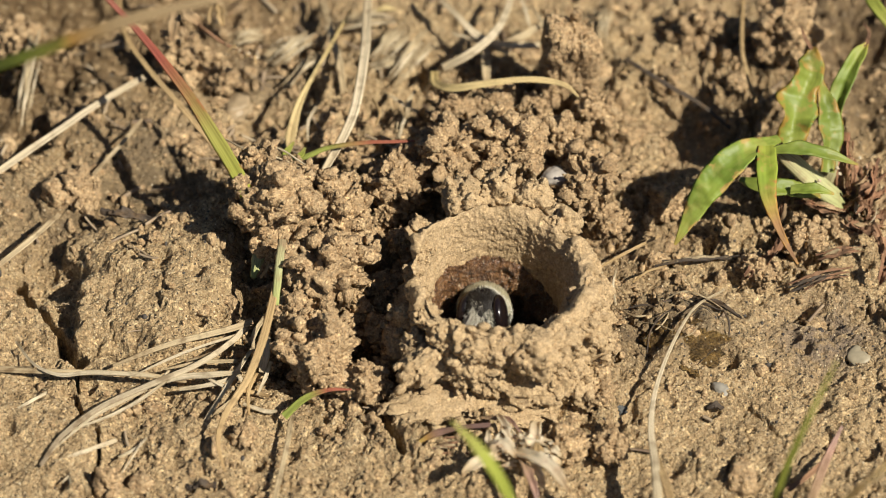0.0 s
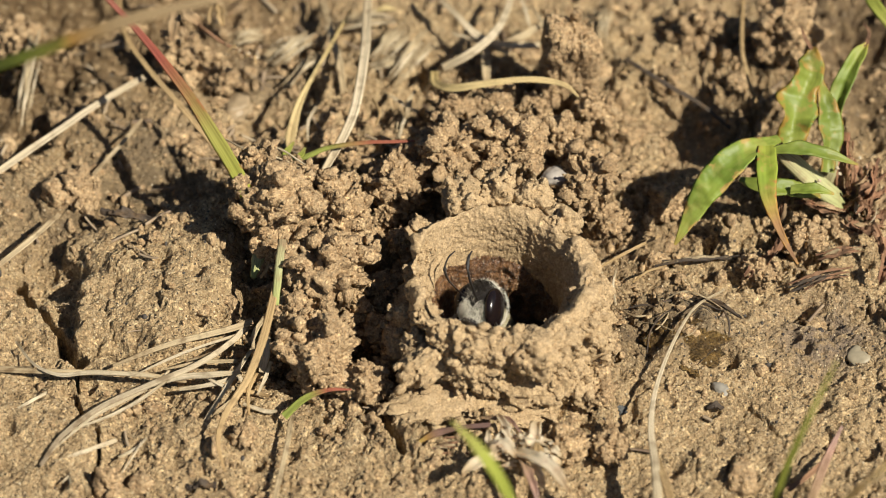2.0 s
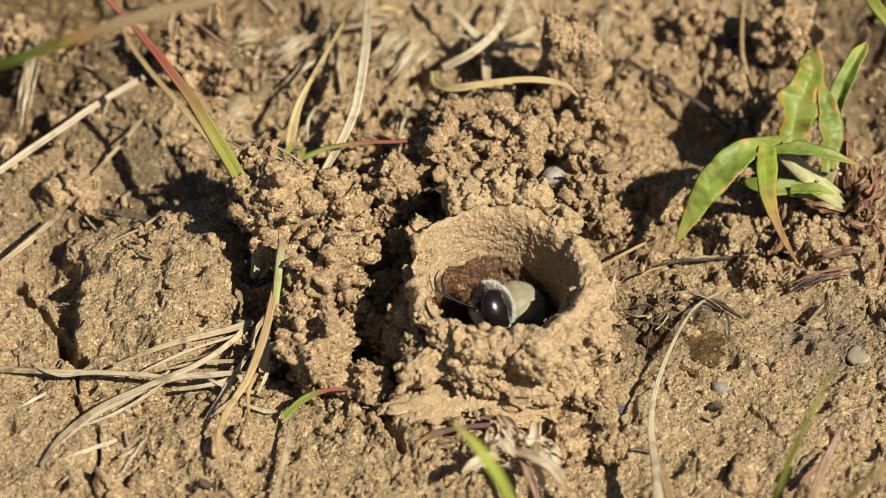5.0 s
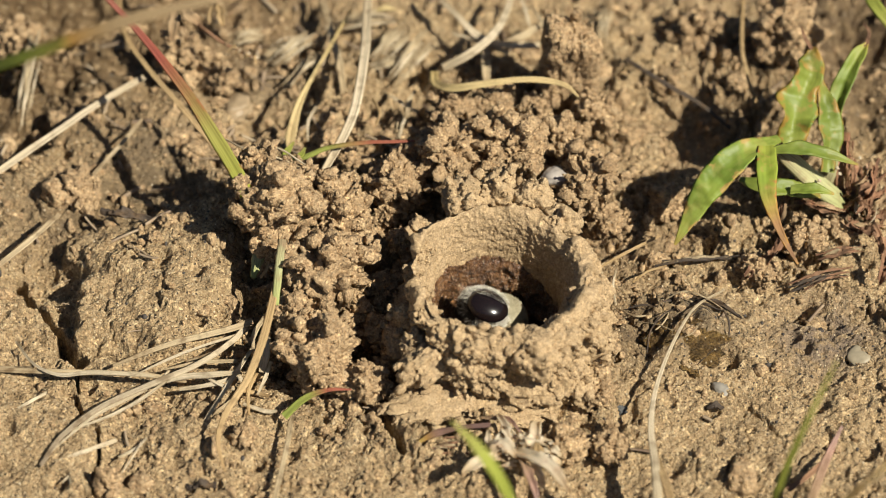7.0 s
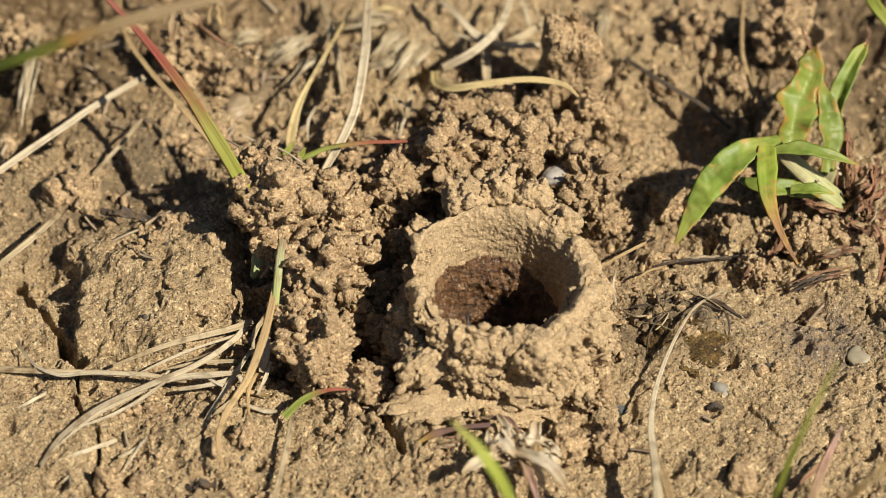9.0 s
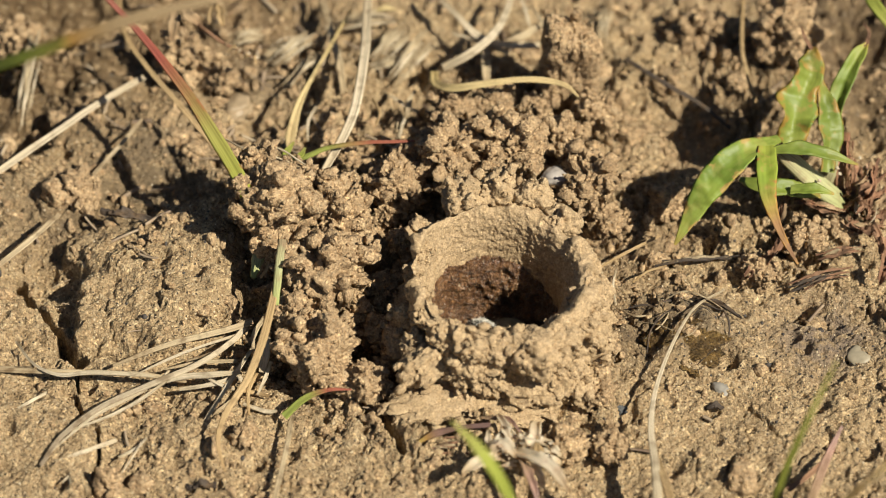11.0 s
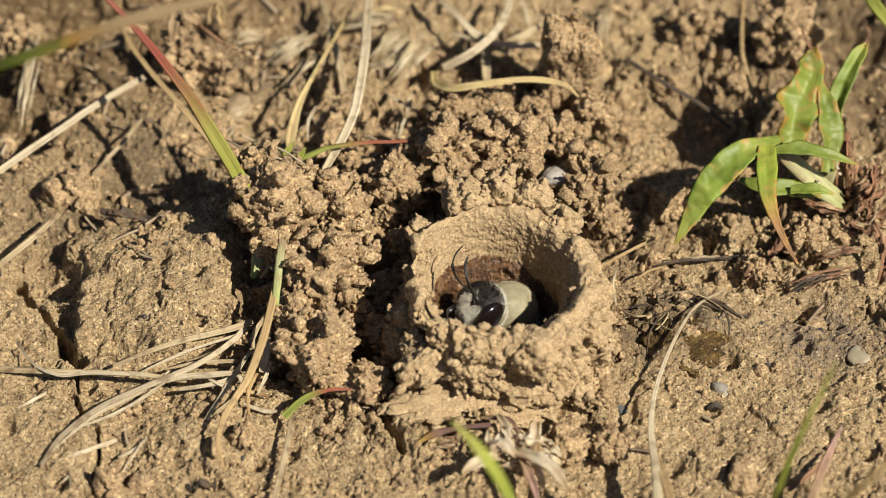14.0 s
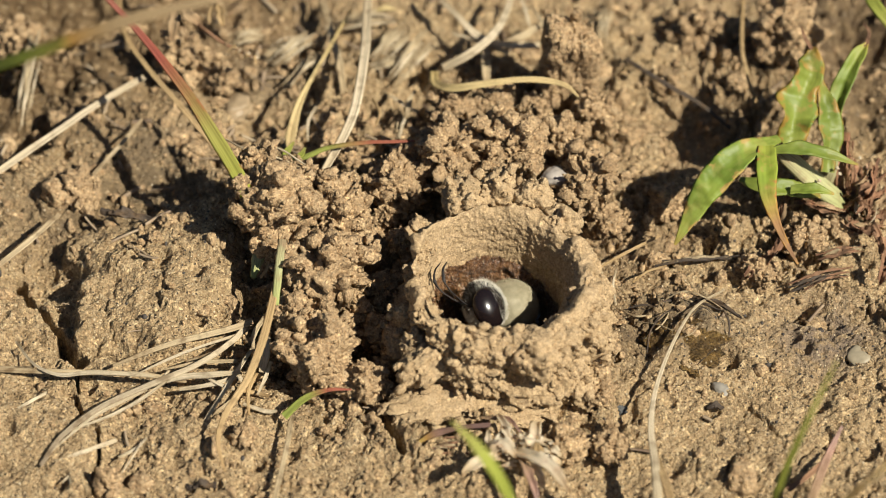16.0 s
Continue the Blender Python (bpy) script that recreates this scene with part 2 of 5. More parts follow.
LEAF = fibre("green_leaf", [(0, (0.242, 0.289, 0.055)), (0.5, (0.203, 0.266, 0.043)), (0.85, (0.250, 0.289, 0.050)), (1, (0.351, 0.252, 0.060))], blotch=(0.42, 0.34, 0.12), blotches=0.2, glow=0.3, streak=0.2, mottle=0.9, rough=0.5, spec=0.4)
LEAF_BROWN = fibre("browning_leaf", [(0, (0.250, 0.296, 0.045)), (0.3, (0.218, 0.281, 0.035)), (0.46, (0.343, 0.266, 0.060)), (0.62, (0.30, 0.165, 0.075)), (1, (0.24, 0.125, 0.075))], edge=((0.343, 0.178, 0.045), 0.45, 0.7), blotch=(0.40, 0.24, 0.08), blotches=0.6, glow=0.25, streak=0.2, mottle=0.8)
LEAF_EDGE = fibre("leaf_with_browned_edges", [(0, (0.242, 0.281, 0.055)), (0.55, (0.203, 0.259, 0.043)), (0.85, (0.250, 0.259, 0.050)), (1, (0.281, 0.148, 0.035))], edge=((0.328, 0.200, 0.040), 0.12, 0.55), blotch=(0.42, 0.30, 0.10), blotches=0.6, glow=0.25, streak=0.18, mottle=0.9, rough=0.5, spec=0.4)
LEAF_PATCH = fibre("green_leaf_with_dry_edge", [(0, (0.234, 0.281, 0.055)), (0.5, (0.195, 0.266, 0.040)), (0.9, (0.250, 0.296, 0.055)), (1, (0.351, 0.252, 0.060))], edge=((0.374, 0.266, 0.075), 0.45, 0.7), blotch=(0.42, 0.34, 0.12), blotches=0.22, glow=0.3, streak=0.2, mottle=0.9, rough=0.5, spec=0.4)
SHEATH = fibre("pale_sheath", [(0, (0.30, 0.24, 0.14)), (0.5, (0.45, 0.45, 0.24)), (1, (0.36, 0.40, 0.14))], blotch=(0.25, 0.12, 0.08), glow=0.25)
WITHERED = fibre("withered_brown_leaf", [(0, (0.15, 0.08, 0.05)), (0.5, (0.28, 0.165, 0.10)), (1, (0.20, 0.105, 0.065))], glow=0.1, blotches=0.8, blotch=(0.05, 0.03, 0.02), rough=0.85, spec=0.15)
RED_STALK = fibre("red_brown_stalk", [(0, (0.20, 0.105, 0.06)), (0.5, (0.32, 0.18, 0.11)), (1, (0.22, 0.11, 0.065))], glow=0, rough=0.85, spec=0.12, streak=0.9)
DARK_TWIG = fibre("dark_rotten_stem", [(0, (0.05, 0.04, 0.033)), (0.5, (0.085, 0.068, 0.055)), (1, (0.045, 0.036, 0.03))], glow=0, spec=0.1, rough=0.9)
PINK = fibre("pink_dry_blade", [(0, (0.40, 0.28, 0.16)), (0.6, (0.42, 0.26, 0.20)), (1, (0.44, 0.30, 0.26))], glow=0.25)
CHAFF = fibre("papery_chaff", [(0, (0.56, 0.44, 0.27)), (0.5, (0.78, 0.70, 0.54)), (1, (0.52, 0.38, 0.22))], glow=0.45, blotch=(0.42, 0.20, 0.10), blotches=0.35, streak=0.25)


# ---- building ----
def mesh_of(name, verts, faces, mats, uvs=None, face_mat=None):
    me = bpy.data.meshes.new(name)
    v = np.asarray(verts, np.float32) * MM
    f = np.asarray(faces, np.int32)
    me.vertices.add(len(v))
    me.vertices.foreach_set("co", v.ravel())
    k = f.shape[1]
    me.loops.add(f.size)
    me.loops.foreach_set("vertex_index", f.ravel())
    me.polygons.add(len(f))
    me.polygons.foreach_set("loop_start", np.arange(0, f.size, k, dtype=np.int32))
    me.polygons.foreach_set("loop_total", np.full(len(f), k, np.int32))
    for m in mats:
        me.materials.append(m)
    if face_mat is not None:
        me.polygons.foreach_set("material_index", np.asarray(face_mat, np.int32))
    if uvs is not None:
        me.uv_layers.new(name="UVMap").data.foreach_set("uv", np.asarray(uvs, np.float32)[f.ravel()].ravel())
    me.update(calc_edges=True)
    me.polygons.foreach_set("use_smooth", np.ones(len(f), bool))
    return me


def lattice(nu, nv, wrap=False):
    """Quads of a grid of nu by nv points; wrap closes it along v."""
    a = np.arange(nu * nv).reshape(nu, nv)
    if wrap:
        a = np.hstack([a, a[:, :1]])
    return np.stack([a[:-1, :-1], a[1:, :-1], a[1:, 1:], a[:-1, 1:]], -1).reshape(-1, 4)


def normals_of(v, f):
    n = np.zeros_like(v)
    a = np.cross(v[f[:, 2]] - v[f[:, 0]], v[f[:, 3 % f.shape[1]]] - v[f[:, 1]])
    for k in range(f.shape[1]):
        np.add.at(n, f[:, k], a)
    return n / np.maximum(np.linalg.norm(n, axis=1, keepdims=True), 1e-9)


def thing(name, label, category, group="", at=(0, 0, 0)):
    ob = tagged(new(name), label, category, group)
    ob.location = Vector(at) * MM
    return ob


def part(name, me, parent, label=""):
    ob = new(name, me)
    ob.parent = parent
    return tagged(ob, label)


def spline(pts, n):
    """n points on a smooth curve through pts."""
    p = np.asarray(pts, float)
    q = np.vstack([2 * p[0] - p[1], p, 2 * p[-1] - p[-2]])
    u = np.linspace(0, len(p) - 1, n)
    i = np.minimum(u.astype(int), len(p) - 2)
    t = (u - i)[:, None]
    a, b, c, d = q[i], q[i + 1], q[i + 2], q[i + 3]
    return 0.5 * (2 * b + (c - a) * t + (2 * a - 5 * b + 4 * c - d) * t ** 2 + (3 * b - a - 3 * c + d) * t ** 3)


def strip(name, pts, widths, mat, thick=0.3, fold=0.0, face=(0, -0.35, 1), twist=0.0, wave=0.06, seed=0, n=0, across=9, origin=(0, 0, 0), crinkle=0.0):
    """A blade, leaf or straw: a closed strip with thickness along a smooth line, folded along its midrib, with uneven edges."""
    pts = np.asarray(pts, float) - np.asarray(origin, float)
    n = n or 14 * (len(pts) - 1) + 1
    c = spline(pts, n)
    u = np.linspace(0, 1, n)
    w = np.interp(u, np.linspace(0, 1, len(widths)), widths)
    t = np.gradient(c, axis=0)
    t /= np.linalg.norm(t, axis=1, keepdims=True)
    s = np.cross(t, np.asarray(face, float))
    s /= np.linalg.norm(s, axis=1, keepdims=True)
    nn = np.cross(s, t)
    a = radians(1) * (twist * u)[:, None]
    s, nn = s * np.cos(a) + nn * np.sin(a), nn * np.cos(a) - s * np.sin(a)
    k = across
    v = np.linspace(-1, 1, k)
    rnd = [smooth_noise(np.stack([u * 7 + seed * 3.1, u * 0 + j * 9.7, u * 0 + 0.5], 1), 3) for j in range(4)]
    verts, uv = [], []
    for side in (1, -1):
        for j in (range(k) if side > 0 else range(k - 2, 0, -1)):
            lean = (rnd[0] if v[j] < 0 else rnd[1]) * wave
            half = w / 2 * v[j] * (1 + 2 * lean)
            lift = w * fold * abs(v[j]) + w * wave * (rnd[2] * v[j] + rnd[3] * (v[j] ** 2))
            if crinkle:
                length = np.linalg.norm(np.diff(c, axis=0), axis=1).sum()
                lift = lift + w * crinkle * layered(np.stack([u * length * 1.6 + seed, np.full(n, v[j] * 1.1 + 5), u * 0 + seed * 0.7], 1), 9, 3)
            lift = lift + side * 0.5 * np.minimum(thick, w * 0.45) * math.sqrt(max(0.0, 1 - v[j] ** 2)) * (1 + 0.16 * math.cos(v[j] * 9))
            verts.append(c + s * half[:, None] + nn * lift[:, None])
            uv.append(np.stack([u, np.full(n, 0.5 + v[j] / 2)], 1))
    ring = len(verts)
    verts = np.stack(verts, 1).reshape(-1, 3)
    uv = np.stack(uv, 1).reshape(-1, 2)
    return mesh_of(name, verts, lattice(n, ring, True)[:, ::-1], [mat], uv)


def blade(name, pts, widths, mat, label, category, seed=0, group="", **kw):
    base = pts[0]
    ob = tagged(new(name, strip(name, pts, widths, mat, seed=seed, origin=base, **kw)), label, category, group)
    ob.location = Vector(base) * MM
    return ob


ICO = {}


def ico(sub):
    if sub not in ICO:
        bm = bmesh.new()
        bmesh.ops.create_icosphere(bm, subdivisions=sub, radius=1)
        bm.verts.ensure_lookup_table()
        ICO[sub] = (np.array([v.co for v in bm.verts], float), np.array([[v.index for v in f.verts] for f in bm.faces]))
        bm.free()
    return ICO[sub]


def lump(seed, sub=5, rough=1.0, block=0.0):
    """Verts and faces of a crumbly clod of radius one: a lobed core, packed crumbs on it, fine grains on these."""
    v, f = ico(sub)
    o = np.array([seed * 7.31, seed * 3.17, seed * 5.53])
    r = 1 + 0.30 * layered(v * 1.1 + o, seed, 2)
    if block:
        q = np.abs(v) ** 4
        r = r * (1 + block * (1 / np.maximum(q.sum(1), 0.2) ** 0.25 - 1))
    p = v * r[:, None]
    p = p + 0.16 * np.stack([layered(p * 2.6 + o + 5 * k, seed + k, 3) for k in range(3)], 1)
    r = r + rough * (0.26 * grains(p * 1.9 + o, seed + 5) + 0.21 * grains(p * 4.6 + o, seed + 9) - 0.25)
    pores = layered(p * 2.4 + o + 11, seed + 17, 3)
    r = r - min(rough, 1.0) * 0.3 * ease(0.12, 0.42, pores)
    if sub > 4:
        p = v * r[:, None] + 0.05 * np.stack([smooth_noise(p * 8 + o + 5 * k, seed + k) for k in range(3)], 1)
        r = r + rough * (0.12 * grains(p * 9.0 + o, seed + 13)) + 0.025 * smooth_noise(p * 21 + o, seed)
    return v * r[:, None], f


def chip(seed, sub=3):
    """Verts and faces of an angular crumb of radius one, broken along flat faces, with fine grains on it."""
    v, f = ico(sub)
    rng = np.random.default_rng(seed + 900)
    d = rng.normal(size=(13, 3))
    d /= np.linalg.norm(d, axis=1, keepdims=True)
    r = np.minimum(1.1, (rng.uniform(0.55, 0.95, 13) / np.maximum(v @ d.T, 0.05)).min(1))
    o = seed * 2.7
    r = r + 0.16 * layered(v * 2.0 + o, seed, 3) + (0.26 * grains(v * 2.7 + o, seed + 3) - 0.13 if sub > 2 else 0)
    return v * r[:, None], f


def clustered(kind, sub, rough, block):
    """A clod as a heap of crumbs: a lobed core with angular crumbs of mixed sizes caked on it."""
    if sub < 5:
        return lump(kind, sub, rough, block)
    core, f = lump(kind, 5 if rough > 0.4 else sub, rough, block)
    rng = np.random.default_rng(kind + 500)
    keen = min(1.0, rough)
    vs, fs, at = [core], [f], len(core)
    for count, level, low, high in ((int((60 if sub > 5 else 20) * keen), 3, 0.14, 0.38), (int((260 if sub > 5 else 90) * keen), 1, 0.035, 0.10)):
        shapes = [chip(400 + k + 10 * level, level) for k in range(8)]
        for k in range(count):
            gv, gf = shapes[k % 8]
            turn = np.array(Euler(rng.uniform(0, 6.28, 3)).to_matrix())
            d = rng.normal(size=3)
            spot = core[np.argmax(core @ (d / np.linalg.norm(d)))] if k % 3 == 0 else core[rng.integers(len(core))]
            size = low + (high - low) * rng.uniform() ** 1.6
            vs.append(gv * rng.uniform(0.7, 1.2, 3) @ turn.T * size + spot * (1 + 0.2 * size))
            fs.append(gf + at)
            at += len(gv)
    return np.vstack(vs), np.vstack(fs)


LUMPS = {}


def lump_mesh(kind, sub=5, rough=1.0, block=0.0, mat=None):
    key = (kind, sub, rough, block, mat)
    if key not in LUMPS:
        v, f = clustered(kind, sub, rough, block)
        LUMPS[key] = mesh_of("clod", v, f, [mat or CLOD])
    return LUMPS[key]


def clod(at, r, kind, sub=6, rough=1.0, block=0.0, turn=None, label="crumbly tan clay clod beside the nest turret", stretch=(1, 1, 1), mat=None, parent=None, name="soil_clod", crumbs=None):
    crumbs = (5 if sub > 5 and rough > 0.4 else 0) if crumbs is None else crumbs
    ob = new(name, lump_mesh(kind, sub, rough, block, mat))
    if parent:
        ob.parent = parent
    else:
        tagged(ob, label, "soil clod", "clods of spoil round the turret")
    t = turn or (kind * 67 % 360, kind * 131 % 360, kind * 31 % 360)
    if crumbs:
        rng = np.random.default_rng(kind)
        core = lump(kind, 4, rough, block)[0]
        for k in range(crumbs):
            d = rng.normal(size=3)
            spot = core[np.argmax(core @ (d / np.linalg.norm(d)))] * 0.97
            c = part("crumb", lump_mesh(300 + int(rng.integers(9)), 4, 0.9, 0.6, mat), ob)
            s = rng.uniform(0.13, 0.30)
            c.matrix_basis = pose(*(spot * MM), *rng.uniform(0, 360, 3)) @ Matrix.Diagonal((s, s, s, 1))
    r = r * (0.92 if sub > 5 and rough > 0.4 else 1)
    ob.matrix_basis = pose(at[0] * MM, at[1] * MM, at[2] * MM, *t) @ Matrix.Diagonal((r * stretch[0], r * stretch[1], r * stretch[2], 1))
    return ob


# ---- ground ----
NEST = Vector((4.08, -10.06, 0))
CRACKS = [([(-33.53, -1.82), (-31.44, -6.48), (-29.44, -10.13), (-27.51, -13.13)], 0.5, 3.5),
          ([(-27.51, -13.13), (-27.58, -16.98), (-26.34, -19.89), (-26, -22.77), (-26.3, -26.29)], 0.32, 1.6),
          ([(22.96, -17.27), (24.05, -18.73), (25.65, -20.76)], 0.14, 1.0),
          ([(-5.35, -15.8), (-4.02, -19.31), (-3.58, -21.62)], 0.5, 2.0),
          ([(12.35, -7.39), (12.44, -12.24), (11.04, -15.8), (10.14, -17.57)], 0.8, 3.0),
          ([(-26.7, -12.24), (-22.78, -12.24), (-19.77, -11.64)], 0.3, 1.4),
          ([(21.55, -21.62), (21.2, -24.48), (22.2, -25.61)], 0.2, 1.0)]
# mounds and hollows: x, y, radius, height
FORMS = [(-21.44, -3.7, 7.5, 1.8), (-31, -19.31, 6, 0.8), (28.51, 25.35, 3.5, 3.0), (34.81, 24.65, 3.6, -4.5), (31.8, 25.35, 2.5, -2.5),
         (-35.12, 14.04, 3.2, -3.6), (-33.69, 26.76, 4.0, -2.6), (-37.04, 21.18, 3.5, -2.5), (-24.98, 22.56, 3.0, -1.8), (-22.83, 26.76, 2.8, -3.0), (-14.02, 15.72, 3.0, -2.5), (-2.96, 16.4, 3.2, -2.8), (25.61, 23.95, 2.0, -2.5),
         (-30.85, 19.12, 2.6, -2.2), (-30, 28.17, 2.6, -2.4), (19.91, 16.4, 3.5, -1.6), (34.69, 16.4, 3.0, -1.8), (15.14, -9.22, 2.2, -1.2), (-24.2, 7.11, 3.2, -1.4), (17.1, 21.87, 6.0, 0.9), (20.66, 7.11, 5.0, -0.8), (18.81, -10.43, 4.0, 0.9), (-8.09, -7.39, 5.0, -1.6), (-4.21, 1.33, 3.5, -1.4),
         (3.91, 9.07, 7.0, 1.2), (-10.03, 1.33, 5.5, 0.6), (-30.46, -1.2, 4.5, -1.8), (-29.9, -9.83, 2.2, -1.2), (-13.36, -7.39, 2.5, -2.2), (-4.56, -8.01, 3.0, -1.2), (-5.96, -1.82, 2.6, -0.8),
         (28.88, -6.48, 1.6, -1.8), (22.06, -24.2, 1.5, 0.8), (11.42, -18.15, 1.6, -1.4), (-19.01, -19.31, 5.0, 0.9), (-20.74, 11.05, 5.0, 1.0), (-31.45, 7.11, 3.5, 1.3)]


def ground_height(x, y):
    p = np.stack([x, y, np.zeros_like(x)], 1)
    near = 1 - ease(60, 400, np.hypot(x, y))
    wx = x + 1.5 * layered(p / 3.0 + 7, 41, 4)
    wy = y + 1.5 * layered(p / 3.0 + 31, 43, 4)
    h = 0.9 * layered(p / 13.0, 2, 3) + 0.5 * layered(p / 4.0 + 3, 5, 4)
    for fx, fy, r, a in FORMS:
        h = h + a * np.exp(-((wx - fx) ** 2 + (wy - fy) ** 2) / (r * r) * 1.3)
    # crumbly places and firm crusted places
    crumb = ease(-0.35, 0.5, 0.8 * layered(p / 9.0 + 5, 8, 3) + 0.8 * np.exp(-((x + 1) ** 2 + (y - 8) ** 2) / 190)
                 - 1.3 * np.exp(-((x + 22) ** 2 + (y + 4) ** 2) / 90) - 1.2 * np.exp(-((x - 24) ** 2 + (y + 20) ** 2) / 160)
                 - 1.0 * np.exp(-((x + 34) ** 2 + (y + 16) ** 2) / 120) - 1.0 * np.exp(-((x + 18) ** 2 + (y + 22) ** 2) / 130) - 0.8 * np.exp(-((x - 18) ** 2 + (y - 14) ** 2) / 60) + 0.1 * (y > 8))
    q = np.stack([wx, wy, 0 * x], 1)
    s = p + 0.35 * np.stack([smooth_noise(p / 0.8 + 3 * k, 65 + k) for k in range(3)], 1)
    h = h + (0.2 + 1.1 * crumb) * grains(q / 2.6, 51, True, 0.85, 0.8) + (0.08 + 0.74 * crumb) * grains(s / 1.15 + 9, 55, True, 0.85, 0.8)
    h = h + (0.11 + 0.46 * crumb) * grains(s / 0.55 + 4, 59, True, 0.8, 0.7) + 0.14 * grains(s / 0.27, 60, True) + 0.2 * layered(p / 1.2 + 17, 67, 4) + 0.07 * smooth_noise(p / 0.22, 63)
    h = h + 0.35 * crumb * layered(q / 1.6, 66, 3)
    h = h - 0.25 - 0.85 * crumb
    # fine fissures between crumbs
    thin = np.abs(layered(q / 3.4 + 40, 77, 3))
    h = h - (0.35 + 0.55 * crumb) * (1 - ease(0.02, 0.13, thin)) * ease(-0.35, 0.2, layered(p / 6 + 21, 79, 2))
    # pits and pores
    h = h - 0.9 * np.maximum(0, grains(p / 3.1 + 2, 71, True, 0.3) - 0.55) * 2
    wide = layered(p / 2.2 + 8, 75, 2)
    for pts, w, d in CRACKS:
        h = h - d * (1 - ease(w * 0.3, w, (1.15 - 0.5 * wide) * to_line(wx * 0.45 + x * 0.55, wy * 0.45 + y * 0.55, pts) ))
    # firm slab standing over the cracked soil
    h = h + 1.7 * ease(0, 0.7, wx + 28.9) * (1 - ease(-18, -14, x)) * ease(-13.0, -10.5, wy) * (1 - ease(1.5, 5, wy))
    h = h * near
    away = np.hypot(x - NEST.x, y - NEST.y)
    h = np.where(away < 8.2, h * ease(6.5, 8.2, away) - 26 * (1 - ease(6.6, 7.4, away)), h)
    return h


def stretched(reach, step):
    inner = np.arange(-reach, reach + step / 2, step)
    out = reach + step * np.cumsum(1.28 ** np.arange(1, 46))
    out = out[out < 60000]
    return np.concatenate([-out[::-1], inner, out])


gx, gy = stretched(38, 0.1), stretched(31, 0.1)
xx, yy = np.meshgrid(gx, gy, indexing="ij")
flat_x, flat_y = xx.ravel(), yy.ravel()
flat_z = ground_height(flat_x, flat_y)
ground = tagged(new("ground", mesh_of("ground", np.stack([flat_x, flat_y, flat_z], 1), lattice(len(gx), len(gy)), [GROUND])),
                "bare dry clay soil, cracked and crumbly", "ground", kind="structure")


def ground_z(x, y):
    return float(ground_height(np.array([x], float), np.array([y], float))[0])


# ---- nest turret ----
turret = thing("nest_turret", "round clay nest turret with a thick crumbly rim", "insect nest", at=NEST)


def revolved(name, profile, mats, edge=0.0, nu=260, nv=620):
    """A wall turned about the nest's axis, its surface pushed out into crumbs; profile rows are radius, height, crumb size, slant of the bore."""
    prof = np.asarray(profile, float)
    seg = np.r_[0, np.cumsum(np.hypot(*np.diff(prof[:, :2], axis=0).T))]
    u = np.linspace(0, seg[-1], nu)
    q = np.array([[np.interp(a, seg, prof[:, k]) for k in range(4)] for a in u])
    for _ in range(3):
        q[1:-1] = (q[:-2] + 2 * q[1:-1] + q[2:]) / 4
    a = np.linspace(0, 2 * math.pi, nv, endpoint=False)
    r, z, amp, slant = (np.repeat(q[:, k], nv) for k in range(4))
    ang = np.tile(a, nu)
    ring = np.stack([np.cos(ang) * 1.7, np.sin(ang) * 1.7, 0 * ang], 1)
    wob = layered(ring + 4, 21, 3)
    wob2 = layered(ring * 2.2 + 9, 27, 3)
    up = ease(1.0, 8.0, z)
    r = r * (1 + 0.022 * wob)
    r = r - 2.3 * np.maximum(0, np.cos(ang - 3.6)) * (1 - ease(2.5, 7.8, z)) * (r > 7.2)
    r = r - 0.85 * np.maximum(0, np.cos(ang - 3.1)) * ease(6.0, 7.2, r) * ease(2, 6, z)
    z = z + up * (0.5 * wob2 + 0.35 * wob)
    z = z + edge * ease(3.0, 4.5, z) * layered(ring * 2.6 + 2, 47, 4)
    if edge:
        z = z - 2.6 * np.maximum(0, np.cos(ang - 0.1)) ** 1.6 * ease(-4.5, 4.5, z)
    z = z - 0.7 * np.maximum(0, np.cos(ang + 0.1)) * ease(4, 7, z) * (1 if not edge else 0)
    v = np.stack([r * np.cos(ang) + 0.1 * slant, r * np.sin(ang) + 1.0 * slant, z], 1)
    f = lattice(nu, nv, True)
    n = normals_of(v, f)
    push = amp * (1.6 * grains(v / 2.1 + 3, 31) + 0.65 * grains(v / 0.9 + 5, 35) + 0.2 * grains(v / 0.42 + 5, 39) - 1.05)
    inside = 1 - np.clip(amp / 0.35, 0, 1)
    tooled = np.stack([v[:, 0] * 0.9, v[:, 1] * 0.9, v[:, 2] * 3.4], 1)
    push = push + inside * (0.025 * smooth_noise(tooled * 1.1, 81) + 0.04 * smooth_noise(v * 1.6, 84) + 0.10 * grains(v / 0.42, 85) + 0.08 * grains(v / 0.22, 86))
    if edge:
        push = push + 0.16 * grains(v / 0.62 + 2, 87) + 0.14 * grains(v / 0.33 + 6, 88) - 0.1
    return mesh_of(name, v + n * push[:, None], f, mats)


part("wall", revolved("turret_wall", [(11.4, -1.8, 0.5, 0), (10.0, 0.2, 0.7, 0), (8.8, 2.5, 0.8, 0), (8.0, 5, 0.8, 0), (7.75, 6.8, 0.7, 0), (7.4, 7.8, 0.5, 0), (7.0, 8.1, 0.4, 0),
                                 (6.5, 7.8, 0.1, 0), (6.1, 7.1, 0.04, 0.1), (5.7, 6.1, 0.03, 0.4), (5.35, 5.0, 0.05, 0.75), (5.05, 4.3, 0.04, 1), (5.0, 2.5, 0.04, 1), (4.95, 0.5, 0.06, 1), (4.9, -1.5, 0.06, 1), (5.4, -2, 0.1, 1)], [CLAY]), turret)
